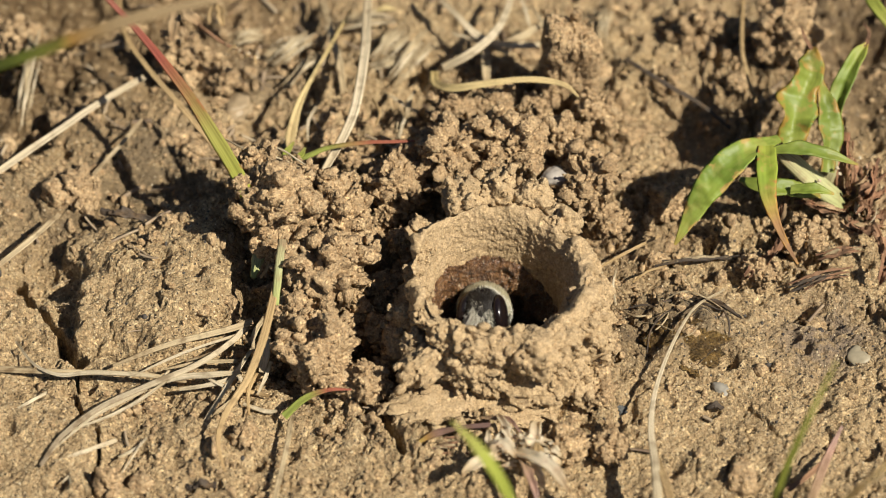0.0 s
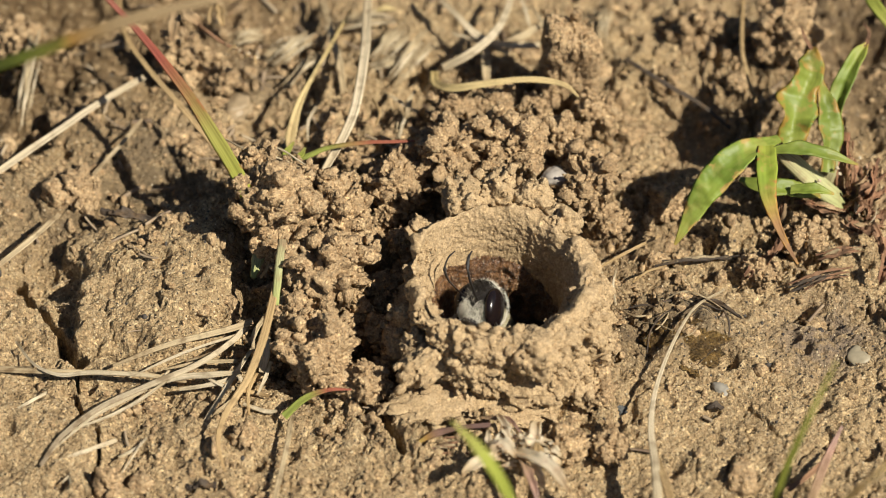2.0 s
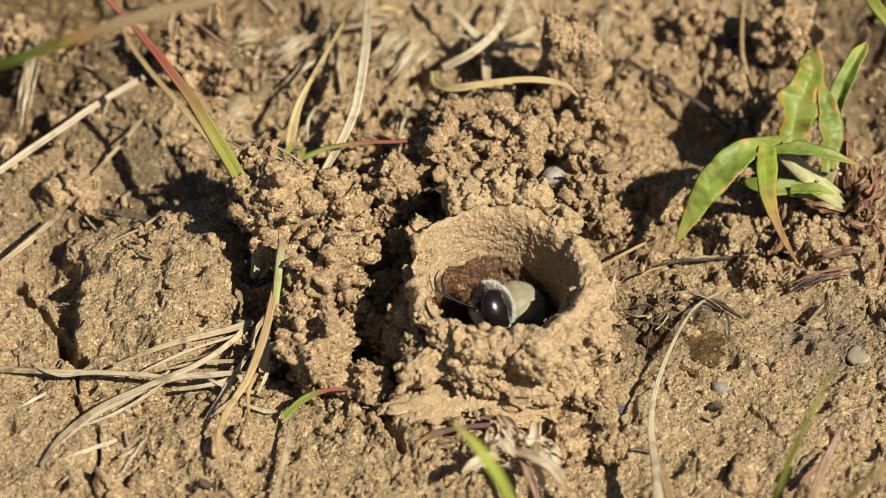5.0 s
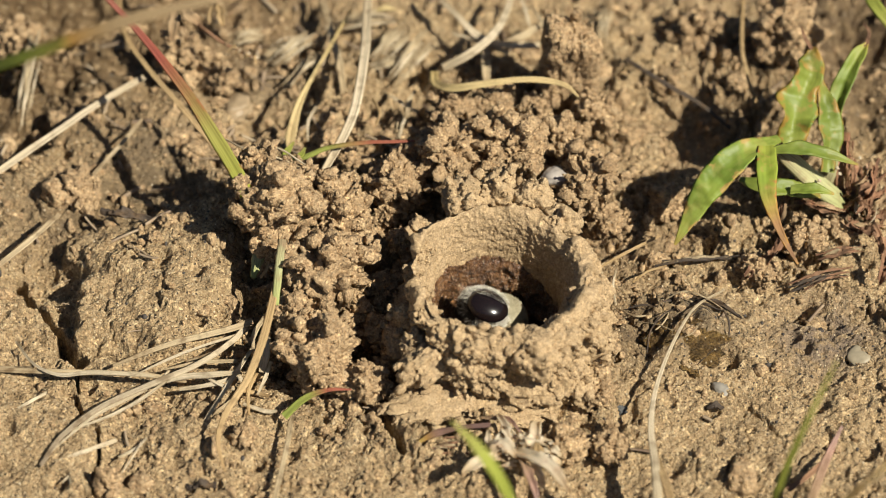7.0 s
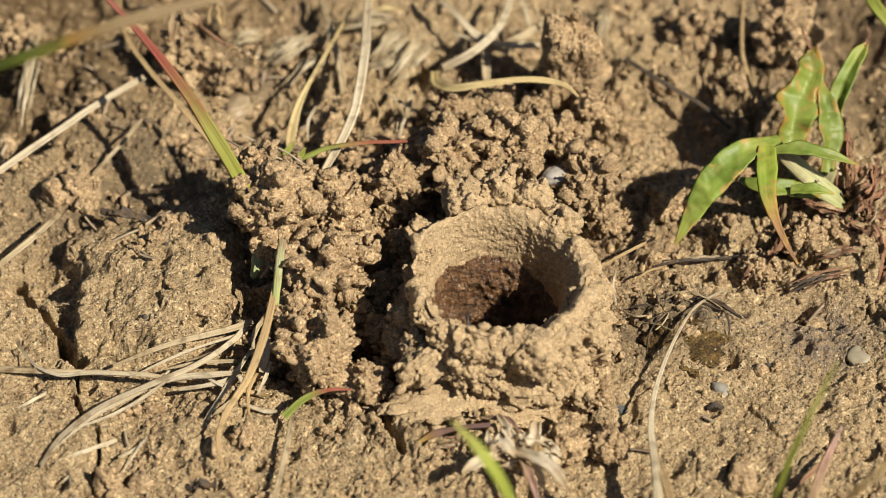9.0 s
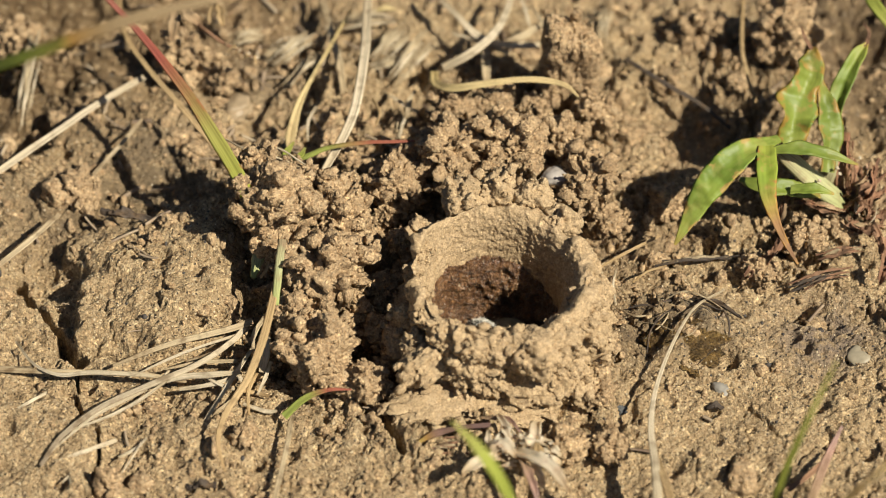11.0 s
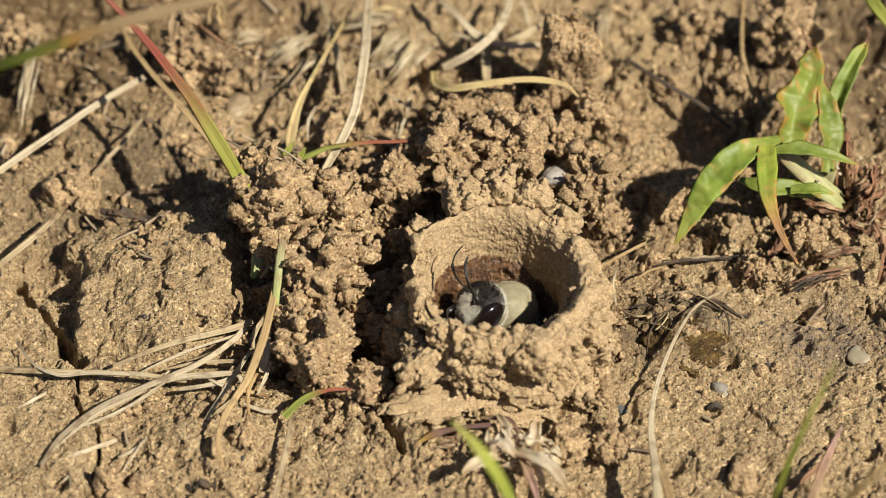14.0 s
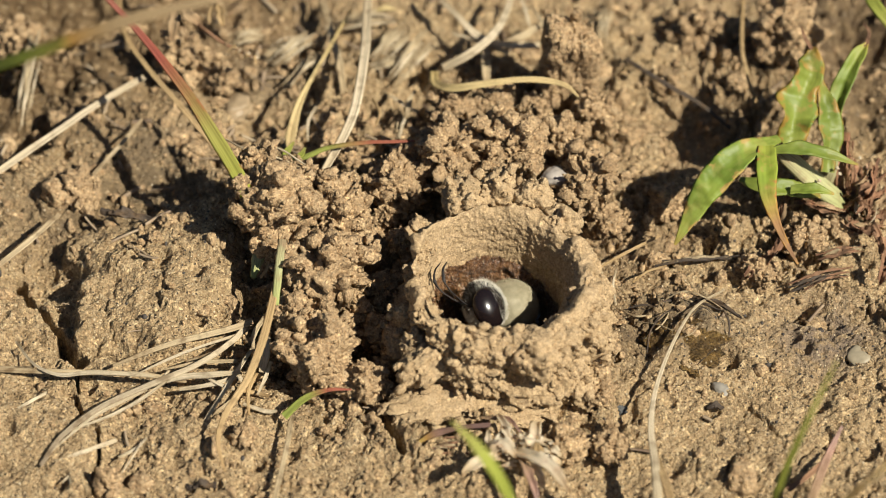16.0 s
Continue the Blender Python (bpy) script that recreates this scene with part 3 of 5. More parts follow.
part("shaft", revolved("burrow_shaft", [(5.25, 3.5, 0.1, 1), (4.9, 3.2, 0.12, 1), (4.72, 2.7, 0.2, 1), (4.5, 1.2, 0.4, 1), (4.3, -2, 0.42, 1), (4.1, -8, 0.4, 1), (4.0, -16, 0.3, 1), (2.0, -19, 0.2, 1), (0.01, -19.5, 0.05, 1)], [DAMP], 0.6, nu=230, nv=520),
     turret, "dark damp soil lining of the burrow")


# ---- lumps stuck to the turret ----
def stuck(at, r, kind, stretch=(1, 1, 1), rough=0.6, turn=None):
    rel = (at[0] - NEST.x, at[1] - NEST.y, at[2])
    return clod(rel, r, kind, sub=5, rough=rough, mat=CLAY, parent=turret, name="lump", stretch=stretch, turn=turn)


stuck((0.04, -15.56, 6.6), 1.21, 1)
stuck((-1.37, -13.79, 6.6), 0.89, 2)
stuck((2.29, -16.48, 6.2), 1.34, 3)
stuck((4.25, -16.43, 6.0), 1.43, 4)
stuck((6.63, -16.84, 5.6), 2.05, 5, (0.9, 0.9, 1.15), 0.6)
stuck((5.56, -16.54, 6.0), 1.34, 15)
stuck((2.39, -17, 4.4), 1.43, 6)
stuck((-1.37, -16.32, 4), 1.96, 7, (1.2, 0.8, 0.7))
stuck((-0.6, -17.48, 1.6), 2.77, 8, (1.35, 0.75, 0.34), 0.55, (10, -6, 20))
stuck((8.91, -15.39, 5.8), 1.61, 9)
stuck((10.52, -13.79, 5.2), 1.7, 10)
stuck((10.9, -10.79, 5.7), 1.25, 11)
stuck((11.02, -13.9, 3), 1.79, 12)
stuck((4.6, -17.35, 0.7), 2.6, 13, (1.15, 0.8, 0.4), 0.6, (14, 0, 8))
stuck((-3.12, -12.13, 2.4), 1.61, 14)
stuck((-1.7, -4.36, 6.4), 0.98, 18)
stuck((1.58, -1.67, 7), 1.61, 19)
stuck((4.21, -1.04, 7), 1.7, 20)
stuck((6.83, -1.56, 7.2), 1.43, 21)
stuck((9.2, -3.41, 6.5), 1.25, 22)
stuck((10.4, -6.73, 6.1), 1.0, 23)
stuck((8.39, -16.26, 3), 1.7, 24)
stuck((0.68, -16.27, 5), 0.98, 25)
stuck((3.32, -16.79, 4.8), 1.07, 26)
stuck((5.16, -16.51, 4.2), 1.16, 27)
stuck((1.2, -16.94, 3.6), 1.16, 28)
stuck((3.76, -17.13, 2.8), 1.25, 29)
stuck((7.33, -16.9, 1.8), 1.34, 30)
stuck((9.46, -16.05, 3.4), 1.25, 78)
stuck((10.22, -16.52, 1.4), 1.34, 79)
stuck((-2.1, -14.64, 4.4), 1.07, 80)
stuck((1.97, -17.43, 0.8), 1.34, 81)
stuck((-2.16, -8.86, 6.6), 0.76, 82)
stuck((-1.98, -11.01, 6.2), 0.85, 83)
stuck((-1.39, -6.96, 6.9), 0.71, 84)
stuck((-2.41, -11.85, 4.6), 1.16, 85)

# ---- clods of spoil ----
PILE = "crumbly tan clay clod in the spoil heap by the turret"
clod((-12.99, -1.5, 6.4), 2.95, 31, label=PILE, rough=0.8)
clod((-14.56, 2.43, 6.4), 1.87, 32, label=PILE)
clod((-11.48, 2.11, 5.6), 1.61, 33, label=PILE)
clod((-8.23, -0.18, 4), 2.5, 34, label=PILE, rough=1.1)
clod((-8.98, -6.93, 4.4), 3.04, 35, label=PILE)
clod((-11.57, -5.2, 3.4), 1.43, 36, label=PILE)
clod((-11.15, -10.3, 3), 2.05, 37, label=PILE, rough=0.7)
clod((-9.42, -14.41, 2.6), 2.68, 38, label=PILE, rough=0.7, block=0.4)
clod((-5.76, -16, 1.6), 1.61, 39, label=PILE, rough=0.7, block=0.4)
clod((-6.29, -8.21, 1.6), 0.89, 40, label=PILE, sub=5)
clod((-5.41, -1.79, 1.1), 1.34, 72, label=PILE, sub=5)
clod((-4.75, -5.72, 0.8), 1.34, 73, label=PILE, sub=5)
clod((-4.89, -9.77, 0.7), 1.25, 74, label=PILE, sub=5)
clod((-3.64, -12.9, 0.7), 1.16, 75, label=PILE, sub=5)
clod((-4.2, 2.16, 2.2), 1.25, 76, label=PILE, sub=5)
clod((-3.18, -2, 3), 1.07, 77, label=PILE, sub=5)
clod((-3.84, 3.63, 4), 1.96, 41, label=PILE)
clod((-7.38, 6.74, 3), 1.07, 42, label=PILE, sub=5)
clod((-5.18, 1.04, 0.6), 1.07, 43, label=PILE, sub=5)
clod((0.72, 6.02, 4.8), 2.59, 44, label=PILE, rough=1.2)
clod((5.87, 6.59, 5), 2.59, 45, label=PILE, rough=1.1)
clod((11.5, 3.43, 4.2), 2.32, 46, label=PILE, rough=1.1)
clod((9.74, 8.82, 4), 1.61, 47, label=PILE)
clod((0.73, 12.23, 3.4), 1.61, 48, label=PILE)
clod((7.56, 12.76, 3.4), 1.34, 49, label=PILE, rough=0.5)
clod((4.37, 12.84, 3.2), 1.52, 50, label=PILE)
clod((-1.53, 8.03, 3.2), 1.16, 51, label=PILE, sub=5)
clod((12.21, 12.52, 3), 1.61, 52, label=PILE)
clod((10.25, 16.5, 4.6), 2.5, 53, label="blocky clay clod standing behind the spoil heap", rough=0.35, block=2.2, turn=(6, 3, 8), stretch=(0.74, 0.7, 1.5), crumbs=5)
clod((12.99, 1.62, 1.6), 1.25, 54, label=PILE, sub=5)
clod((28.15, 22.03, 3), 2.5, 55, label="rounded crumbly clay clod under the plant")
clod((9.18, -21.78, 0.8), 1.52, 56, label="small clay clod in front of the turret", sub=5)
clod((11.87, -16.55, 0.8), 1.52, 57, label="small clay clod in front of the turret", sub=5)
clod((12.59, -21.6, 0.6), 1.25, 58, label="small clay clod in front of the turret", sub=5)
clod((-7.59, -9.88, 1), 0.98, 59, label=PILE, sub=5)
clod((-13.62, -12.81, 0.6), 0.89, 60, label=PILE, sub=5)
clod((-2.11, -16.55, 0.8), 1.16, 61, label=PILE, sub=5)
clod((-29.59, 6.58, 0.2), 2.05, 62, label="low clay clod on the cracked soil", rough=0.7)
clod((-21.08, 20.34, 1.4), 2.14, 63, label="crumbly clay clod among dead grass")
clod((-18.24, 18.5, 1.2), 1.52, 64, label="crumbly clay clod among dead grass", sub=5)
clod((22.22, -24.84, 0.4), 1.25, 65, label="round clay nodule on crusted soil", sub=5, rough=0.3)
clod((28.38, 0.53, 0.8), 1.7, 66, label="clay clod at the foot of the plant")
clod((24.64, -2.94, 0.5), 1.34, 67, label="clay clod at the foot of the plant", sub=5)
clod((17.83, 4.56, 0.6), 1.52, 68, label="clay clod in the shade of the plant", sub=5)
clod((20.91, 24.46, 0.8), 1.96, 69, label="clay clod on rough soil")
clod((-35.43, 23.86, 0.4), 1.7, 70, label="clay clod on rough soil")


def pebble(at, r, kind, tone, label, squash=(1, 0.8, 0.6), m=None, knobs=0.05, turn=None):
    v, f = ico(4)
    o = np.array([kind * 3.7, kind * 1.3, kind * 9.1])
    r0 = 1 + 0.22 * layered(v * 1.2 + o, kind, 2) + knobs * layered(v * 3.5 + o, kind, 3)
    m = m or plain("pebble_stone", tuple(c * 0.75 for c in tone), tone, 0.55, 0.4, 1800)
    ob = tagged(new("pebble", mesh_of("pebble", v * r0[:, None] * np.array(squash) * r, f, [m])), label, "pebble", "pebbles in the soil")
    ob.matrix_basis = pose(at[0] * MM, at[1] * MM, at[2] * MM, 0, 0, kind * 47 if turn is None else turn)


pebble((-16.88, 15.94, 0.3), 1.38, 1, (0.30, 0.22, 0.13), "grey-brown rounded pebble bedded in soil", knobs=0.14)
pebble((32.14, -11.9, 0.1), 1.05, 2, (0.31, 0.26, 0.175), "pale cream pebble bedded in soil", (1, 0.9, 0.5), knobs=0.06)
pebble((21.23, -15.49, 0.3), 0.8, 3, (0.25, 0.225, 0.185), "small pale grey pebble bedded in soil")
pebble((8.83, 3.94, 4.2), 1.25, 4, (0.34, 0.30, 0.26), "pale grey pebble among the clods")
pebble((18.7, -11.2, 0.5), 2.6, 5, (0.17, 0.115, 0.05), "dark ochre stone half buried in soil", (1, 1.0, 0.32), soil("ochre_stone", (0.03, 0.025, 0.02), (0.20, 0.125, 0.045), (0.46, 0.30, 0.10), stain=0.8, rough=0.45, bump=1.3, speck=1.0), 0.5)
pebble((13.35, -17.3, 0.1), 0.62, 7, (0.055, 0.056, 0.053), "small dark blue-grey pebble bedded in soil", (1, 0.8, 0.5), knobs=0.5)

# ---- grass, straw and twigs ----
S_LABEL = "bleached dry grass straw lying on soil"
G_LABEL = "weathered grey grass straw lying on soil"
blade("grass", [(-54.42, 4.9, -1), (-44.18, -6.57, 18), (-35.06, -15.78, 32), (-30.84, -19.03, 37), (-27.01, -20.41, 40), (-25.19, -20.53, 41), (-20.72, -19.55, 42), (-13.44, -16.75, 42)], [0.71, 0.8, 0.89, 0.98, 1.03, 0.98, 0.89, 0.45], GREEN_TAN, "grass blade drying from green to tan", "grass", 1, fold=0.12)
blade("grass", [(-15.23, -1.66, 7.6), (-15.74, -0.99, 8.6), (-17.23, 1.93, 9.2), (-19.28, 5.57, 10.0), (-21.55, 9.3, 10.6), (-24.13, 13.3, 11.0), (-26.95, 17.26, 11.2)], [1.1, 1.2, 1.15, 0.95, 0.75, 0.55, 0.45], RED_GREEN, "red-tipped green grass blade rising from the heap", "grass", 2, fold=0.16)
blade("dry_straw", [(-26.85, 26.5, 4), (-25.95, 20.48, 4.4), (-23.97, 16.16, 4.6), (-21.02, 11.48, 4.6), (-18.53, 7.82, 4.2), (-16.22, 3.43, 4.2)], [0.36, 0.4, 0.45, 0.4], TAN_STRAW, "thin tan dry grass blade", "straw", 3, fold=0.25, wave=0.1)
blade("dry_straw", [(-36.7, 6.24, 1.6), (-35.39, 7.01, 1.8), (-31.06, 10.63, 2.6), (-27.36, 13.99, 3), (-24.28, 16.47, 3.2)], [0.54, 0.58, 0.62, 0.62, 0.54], STRAW, S_LABEL, "straw", 4, fold=0.25, wave=0.1)
blade("dry_straw", [(-35.5, -3.95, 1.2), (-32.37, -0.8, 1.8), (-30.33, 2.05, 1.8)], [0.49, 0.49, 0.4], GREY_STRAW, G_LABEL, "straw", 5, fold=0.25, wave=0.1)
blade("dry_straw", [(-27.94, 6.76, 1.6), (-25.85, 10.15, 1.8), (-24.31, 13, 1.8)], [0.31, 0.36, 0.27], GREY_STRAW, G_LABEL, "straw", 6, fold=0.25, wave=0.1)
blade("dry_straw", [(-5.99, 24.93, 6), (-6.17, 20.76, 6), (-6.3, 16.66, 6), (-6.86, 10.85, 5.8), (-7.72, 7.67, 5.4), (-8.77, 5.59, 4.6), (-10, 3.53, 3.6)], [0.67, 0.8, 0.8, 0.76, 0.71, 0.67, 0.54], STRAW, "thick bleached grass straw leaning on the clods", "straw", 7, thick=0.45, fold=0.25, wave=0.1)
blade("dry_straw", [(-10.18, 28.05, 2), (-9.27, 22.69, 2.4), (-8.51, 19.24, 2.4), (-8.1, 16.37, 1.6)], [0.58, 0.67, 0.62, 0.45], GREY_STRAW, G_LABEL, "straw", 8, fold=0.25, wave=0.1)
blade("dry_grass", [(-7.54, 23.83, 4), (-8.86, 20.01, 4.2), (-10.61, 15.47, 4), (-11.65, 12.55, 3.6), (-12.21, 10.3, 2.6), (-12.33, 9.09, 2)], [0.18, 0.27, 0.36, 0.62, 0.89, 0.45], YELLOW, "folded yellowed grass blade", "grass", 9, fold=0.3)
blade("grass", [(-12.46, 5.04, 5), (-10.87, 4.67, 5.6), (-9.1, 5.49, 5.8), (-6.43, 6.08, 5.8), (-3.76, 6.63, 5.4), (-1.62, 7.6, 4.6)], [0.45, 0.49, 0.45, 0.4, 0.31, 0.13], RED_TIP, "small green grass blade with a red tip", "grass", 10)
blade("dry_grass", [(-0.73, 15.49, 4.6), (-0.55, 13.5, 5.2), (0.72, 12.1, 6), (2.98, 11.7, 6.8), (5.68, 12.01, 7), (7.94, 12.01, 7), (9.74, 11.63, 6.8), (10.82, 10.95, 6.2)], [0.71, 0.8, 0.8, 0.67, 0.58, 0.58, 0.49, 0.18], YELLOW, "curved yellow dry blade over the clods", "grass", 11, fold=0.2)
blade("dry_straw", [(0.05, 17.77, 3), (2.12, 18.38, 4), (3.97, 20.13, 4.4), (5.05, 22.55, 4.4), (5.8, 26.14, 4)], [0.85, 0.8, 0.71, 0.62, 0.49], STRAW, "flat bleached straw over dead grass", "straw", 12, fold=0.15)
blade("dry_straw", [(-0.66, 26.78, 3), (1.21, 23.66, 3.4), (2.83, 21.46, 3.2), (4.68, 20.87, 2.8), (7.93, 20.88, 2.6)], [0.49, 0.54, 0.58, 0.62, 0.62], STRAW, S_LABEL, "straw", 13, fold=0.25, wave=0.1)
blade("dry_straw", [(8.91, 23.99, 2.8), (6.79, 22.11, 2.8), (4.69, 21.17, 2.4)], [0.54, 0.67, 0.54], GREY_STRAW, G_LABEL, "straw", 14, fold=0.25, wave=0.1)
blade("dry_straw", [(3.64, 23.13, 2), (3.51, 19.24, 2.4), (3.59, 17.09, 2)], [0.67, 0.76, 0.67], GREY_STRAW, G_LABEL, "straw", 15, fold=0.25, wave=0.1)
blade("dry_straw", [(6.04, 17.54, 2.4), (4.42, 16.28, 2), (3.47, 12.59, 2)], [0.54, 0.49, 0.4], TAN_STRAW, "tan straw between the clods", "straw", 16, fold=0.25, wave=0.1)
blade("dry_straw", [(6.38, 26.92, 3), (6.81, 24.59, 3.2), (7.16, 22.86, 3)], [0.36, 0.36, 0.27], STRAW, S_LABEL, "straw", 17, fold=0.25, wave=0.1)


def tuft(a, b, w, seed, mats=None, label="broken grey fibrous flake of dead grass", category="straw"):
    """A broken flake of dead grass: a sheaf of thin fibres lying side by side."""
    rng = np.random.default_rng(seed)
    a, b = np.array(a), np.array(b)
    side = np.cross(b - a, (0, -0.4, 1))
    side /= np.linalg.norm(side)
    ob = thing("dead_grass_flake" if category == "straw" else "dead_" + category, label, category, "flakes of dead grass" if category == "straw" else "", at=a)
    n = max(3, int(w / 0.16))
    mats = mats or (STRAW, GREY_STRAW, GREY_STRAW)
    for k in range(n):
        s = side * (k / (n - 1) - 0.5) * w
        p, q = a + s + (b - a) * rng.uniform(-0.08, 0.2), a + s * rng.uniform(0.5, 1.1) + (b - a) * rng.uniform(0.75, 1.1)
        mid = (p + q) / 2 + rng.normal(0, 0.12, 3) + np.array([0, 0, 0.25])
        ww = rng.uniform(0.16, 0.34)
        part("fibre", strip("fibre", [p, mid, q], [ww * 0.6, ww, ww * 0.4], mats[k % len(mats)], seed=seed * 9 + k, thick=0.14, fold=0.2, wave=0.3 if category == "leaf" else 0.12, origin=a, across=5, n=25, crinkle=1.1 if category == "leaf" else 0.4), ob)


for k, (a, b, w) in enumerate([((-1.12, 22.34, 2.4), (-4.34, 17.39, 1.6), 1.79), ((-2.99, 23.61, 2.2), (-5.75, 19.9, 1.8), 1.52), ((-10.47, 23.58, 1.6), (-14.11, 19.87, 1.2), 1.16),
                               ((-14.68, 23.8, 1.4), (-17.94, 22.98, 1.2), 0.98), ((-3.93, 25.23, 2), (-8.62, 24.62, 1.6), 1.07), ((-10.42, 21.03, 1.4), (-13.12, 17.36, 1), 0.98),
                               ((-2.51, 20.12, 1.6), (-6.68, 19.65, 1.4), 0.98), ((-14.61, 21.25, 1.2), (-11.41, 23.8, 1.4), 0.71), ((-2.93, 14.05, 2.2), (-3.82, 10.69, 1.6), 0.54),
                               ((-33.83, 23.58, 1.6), (-34.25, 15.54, 0.8), 0.8), ((-33.62, 20.34, 1.4), (-34.16, 14.08, 0.6), 1.16), ((13.69, 27.08, 1.6), (13.27, 23.32, 1.2), 0.8)]):
    tuft(a, b, w, 20 + k)
blade("dead_twig", [(15.02, 20.13, 1.9), (18.23, 16.85, 2.1), (20.91, 14.7, 1.9), (23.21, 12.36, 1.4)], [0.4, 0.45, 0.4, 0.31], DARK_TWIG, "dark rotten grass stem on the soil", "twig", 40, thick=0.45)
blade("dead_twig", [(24.84, 26.04, 4.4), (24.35, 19.1, 4.4), (24.64, 16.14, 4), (25.3, 13.72, 3)], [0.31, 0.4, 0.36, 0.31], TAN_STRAW, "thin brown dry stem", "twig", 41)
tuft((16.27, -1.9, 0.2), (23.5, -1.18, 0.3), 0.4, 42, (DARK_TWIG, GREY_STRAW), "dark grey rotten stem by the plant", "twig")
blade("dry_straw", [(21.87, -6.07, 1.6), (19.44, -8.81, 2.4), (17.53, -12.83, 2.5), (16.06, -17.74, 2.7), (15.56, -21.98, 2.9), (15.74, -26.23, 3.2), (15.76, -30.22, 3.3)], [0.18, 0.22, 0.29, 0.36, 0.49, 0.67, 0.76], STRAW, "long arched bleached grass straw", "straw", 44, fold=0.1)
blade("dry_straw", [(15.74, -24.17, 2.8), (16.22, -26.78, 3.2), (16.92, -30.13, 3.2)], [0.36, 0.62, 0.62], TAN_STRAW, "tan forked grass straw", "straw", 45, fold=0.25, wave=0.1)
blade("grass", [(21.83, -34.15, -1), (23.07, -37.91, 12), (24.02, -39.2, 19), (25.27, -39.35, 24), (26.76, -38.57, 28)], [0.8, 0.85, 0.76, 0.54, 0.18], GREEN, "fresh green grass blade standing upright", "grass", 46, fold=0.2, face=(0.6, -0.6, 0.5))
blade("grass", [(26.78, -29.79, 2.5), (28.41, -25.56, 3.4), (29.73, -22.7, 4)], [0.76, 0.62, 0.18], PINK, "pinkish dry grass blade standing upright", "grass", 47, fold=0.15)
blade("grass", [(25.72, -31.42, -1), (27.31, -39.94, 14), (28.87, -42.66, 20), (31.23, -43.16, 24)], [0.89, 1.07, 1.16, 0.98], YELLOW, "broad yellowed grass blade", "grass", 48, fold=0.15, face=(0.8, -0.6, 0.5))
blade("dry_straw", [(25.71, -26.21, 0.8), (27.67, -24.71, 1.2), (29.38, -22.79, 1.6)], [0.42, 0.49, 0.21], WITHERED, "purplish brown dead blade on soil", "grass", 49, fold=0.25, wave=0.1)
blade("grass", [(33.96, 21.53, 9), (34.74, 18.21, 9.5), (36.47, 15.38, 9)], [0.71, 1.07, 1.16], GREEN, "fresh green grass blade", "grass", 50, fold=0.15)
blade("grass", [(7.34, -31.97, -1.0), (5.08, -39.06, 13.0), (3.43, -40.56, 19.0), (2.18, -40.07, 21.0), (0.62, -38.77, 22.0)], [1.07, 1.12, 1.03, 0.76, 0.18], GREEN, "fresh green grass blade in front of the turret", "grass", 51, fold=0.2)
blade("dry_straw", [(-30.13, -23.78, 0.8), (-28.64, -21.29, 1.4), (-25.77, -18.84, 2), (-22.01, -16.87, 2.4), (-18.65, -15, 2.6), (-16.14, -12.81, 2.8), (-15.06, -10.63, 2.4)], [0.36, 0.45, 0.45, 0.49, 0.49, 0.49, 0.4], BUNDLE, "bleached straw greying towards its tip", "straw", 52, fold=0.1)
blade("dry_straw", [(-32.88, -11.09, 1), (-31.25, -14.05, 1.6), (-29.21, -15.37, 1.8), (-26.4, -15.32, 2), (-21.89, -15.48, 1.8)], [0.18, 0.27, 0.31, 0.4, 0.31], STRAW, "thin curled bleached straw", "straw", 53, fold=0.25, wave=0.1)
blade("dry_straw", [(-14.63, -10.52, 2.6), (-16.63, -11.48, 2.6), (-20.93, -12.54, 2.2), (-25.17, -14.42, 1.8)], [0.52, 0.56, 0.42, 0.28], GREY_STRAW, G_LABEL, "straw", 54, fold=0.25, wave=0.1)
blade("dry_straw", [(-34.74, -14.08, 1), (-28.6, -14.94, 1.6), (-22.97, -15.37, 1.8), (-19.52, -15.89, 1.6)], [0.42, 0.45, 0.42, 0.28], GREY_STRAW, G_LABEL, "straw", 55, fold=0.25, wave=0.1)
blade("dry_straw", [(-15.44, -15.32, 2), (-17.78, -15.8, 2.2), (-20.8, -15.84, 1.8), (-24.21, -16.92, 1.2)], [0.35, 0.56, 0.49, 0.28], STRAW, S_LABEL, "straw", 56, fold=0.25, wave=0.1)
blade("dry_straw", [(-15.46, -15.06, 1.6), (-17.36, -16.12, 1.6), (-20.03, -16.34, 1.2)], [0.28, 0.38, 0.31], STRAW, S_LABEL, "straw", 57, fold=0.25, wave=0.1)
blade("dry_straw", [(-14.38, -12.15, 1.8), (-16.27, -16.31, 1.8), (-18.02, -19.54, 1)], [0.28, 0.38, 0.31], STRAW, S_LABEL, "straw", 58, fold=0.25, wave=0.1)
blade("dry_straw", [(-12.81, -9.01, 5.4), (-13.02, -10.93, 5.2), (-13.64, -14.05, 4.4), (-14.68, -17.3, 3.6), (-16.21, -20.23, 3), (-16.81, -22.85, 2.6), (-16.24, -25.25, 1.8)], [0.49, 0.62, 0.71, 0.62, 0.49, 0.36, 0.16], TAN_STRAW, "long flat tan grass blade hanging from the heap", "grass", 59, fold=0.12)
blade("grass", [(-12.32, -6.22, 7.2), (-12.53, -8.37, 6.6), (-12.81, -11.04, 5)], [0.62, 0.67, 0.54], SHEATH, "pale green grass stem between the clods", "grass", 60)
blade("dry_straw", [(-13.43, -11.53, 2.4), (-13.56, -13.24, 2), (-13.81, -14.56, 1.2)], [0.62, 0.71, 0.62], STRAW, S_LABEL, "straw", 61, fold=0.25, wave=0.1)
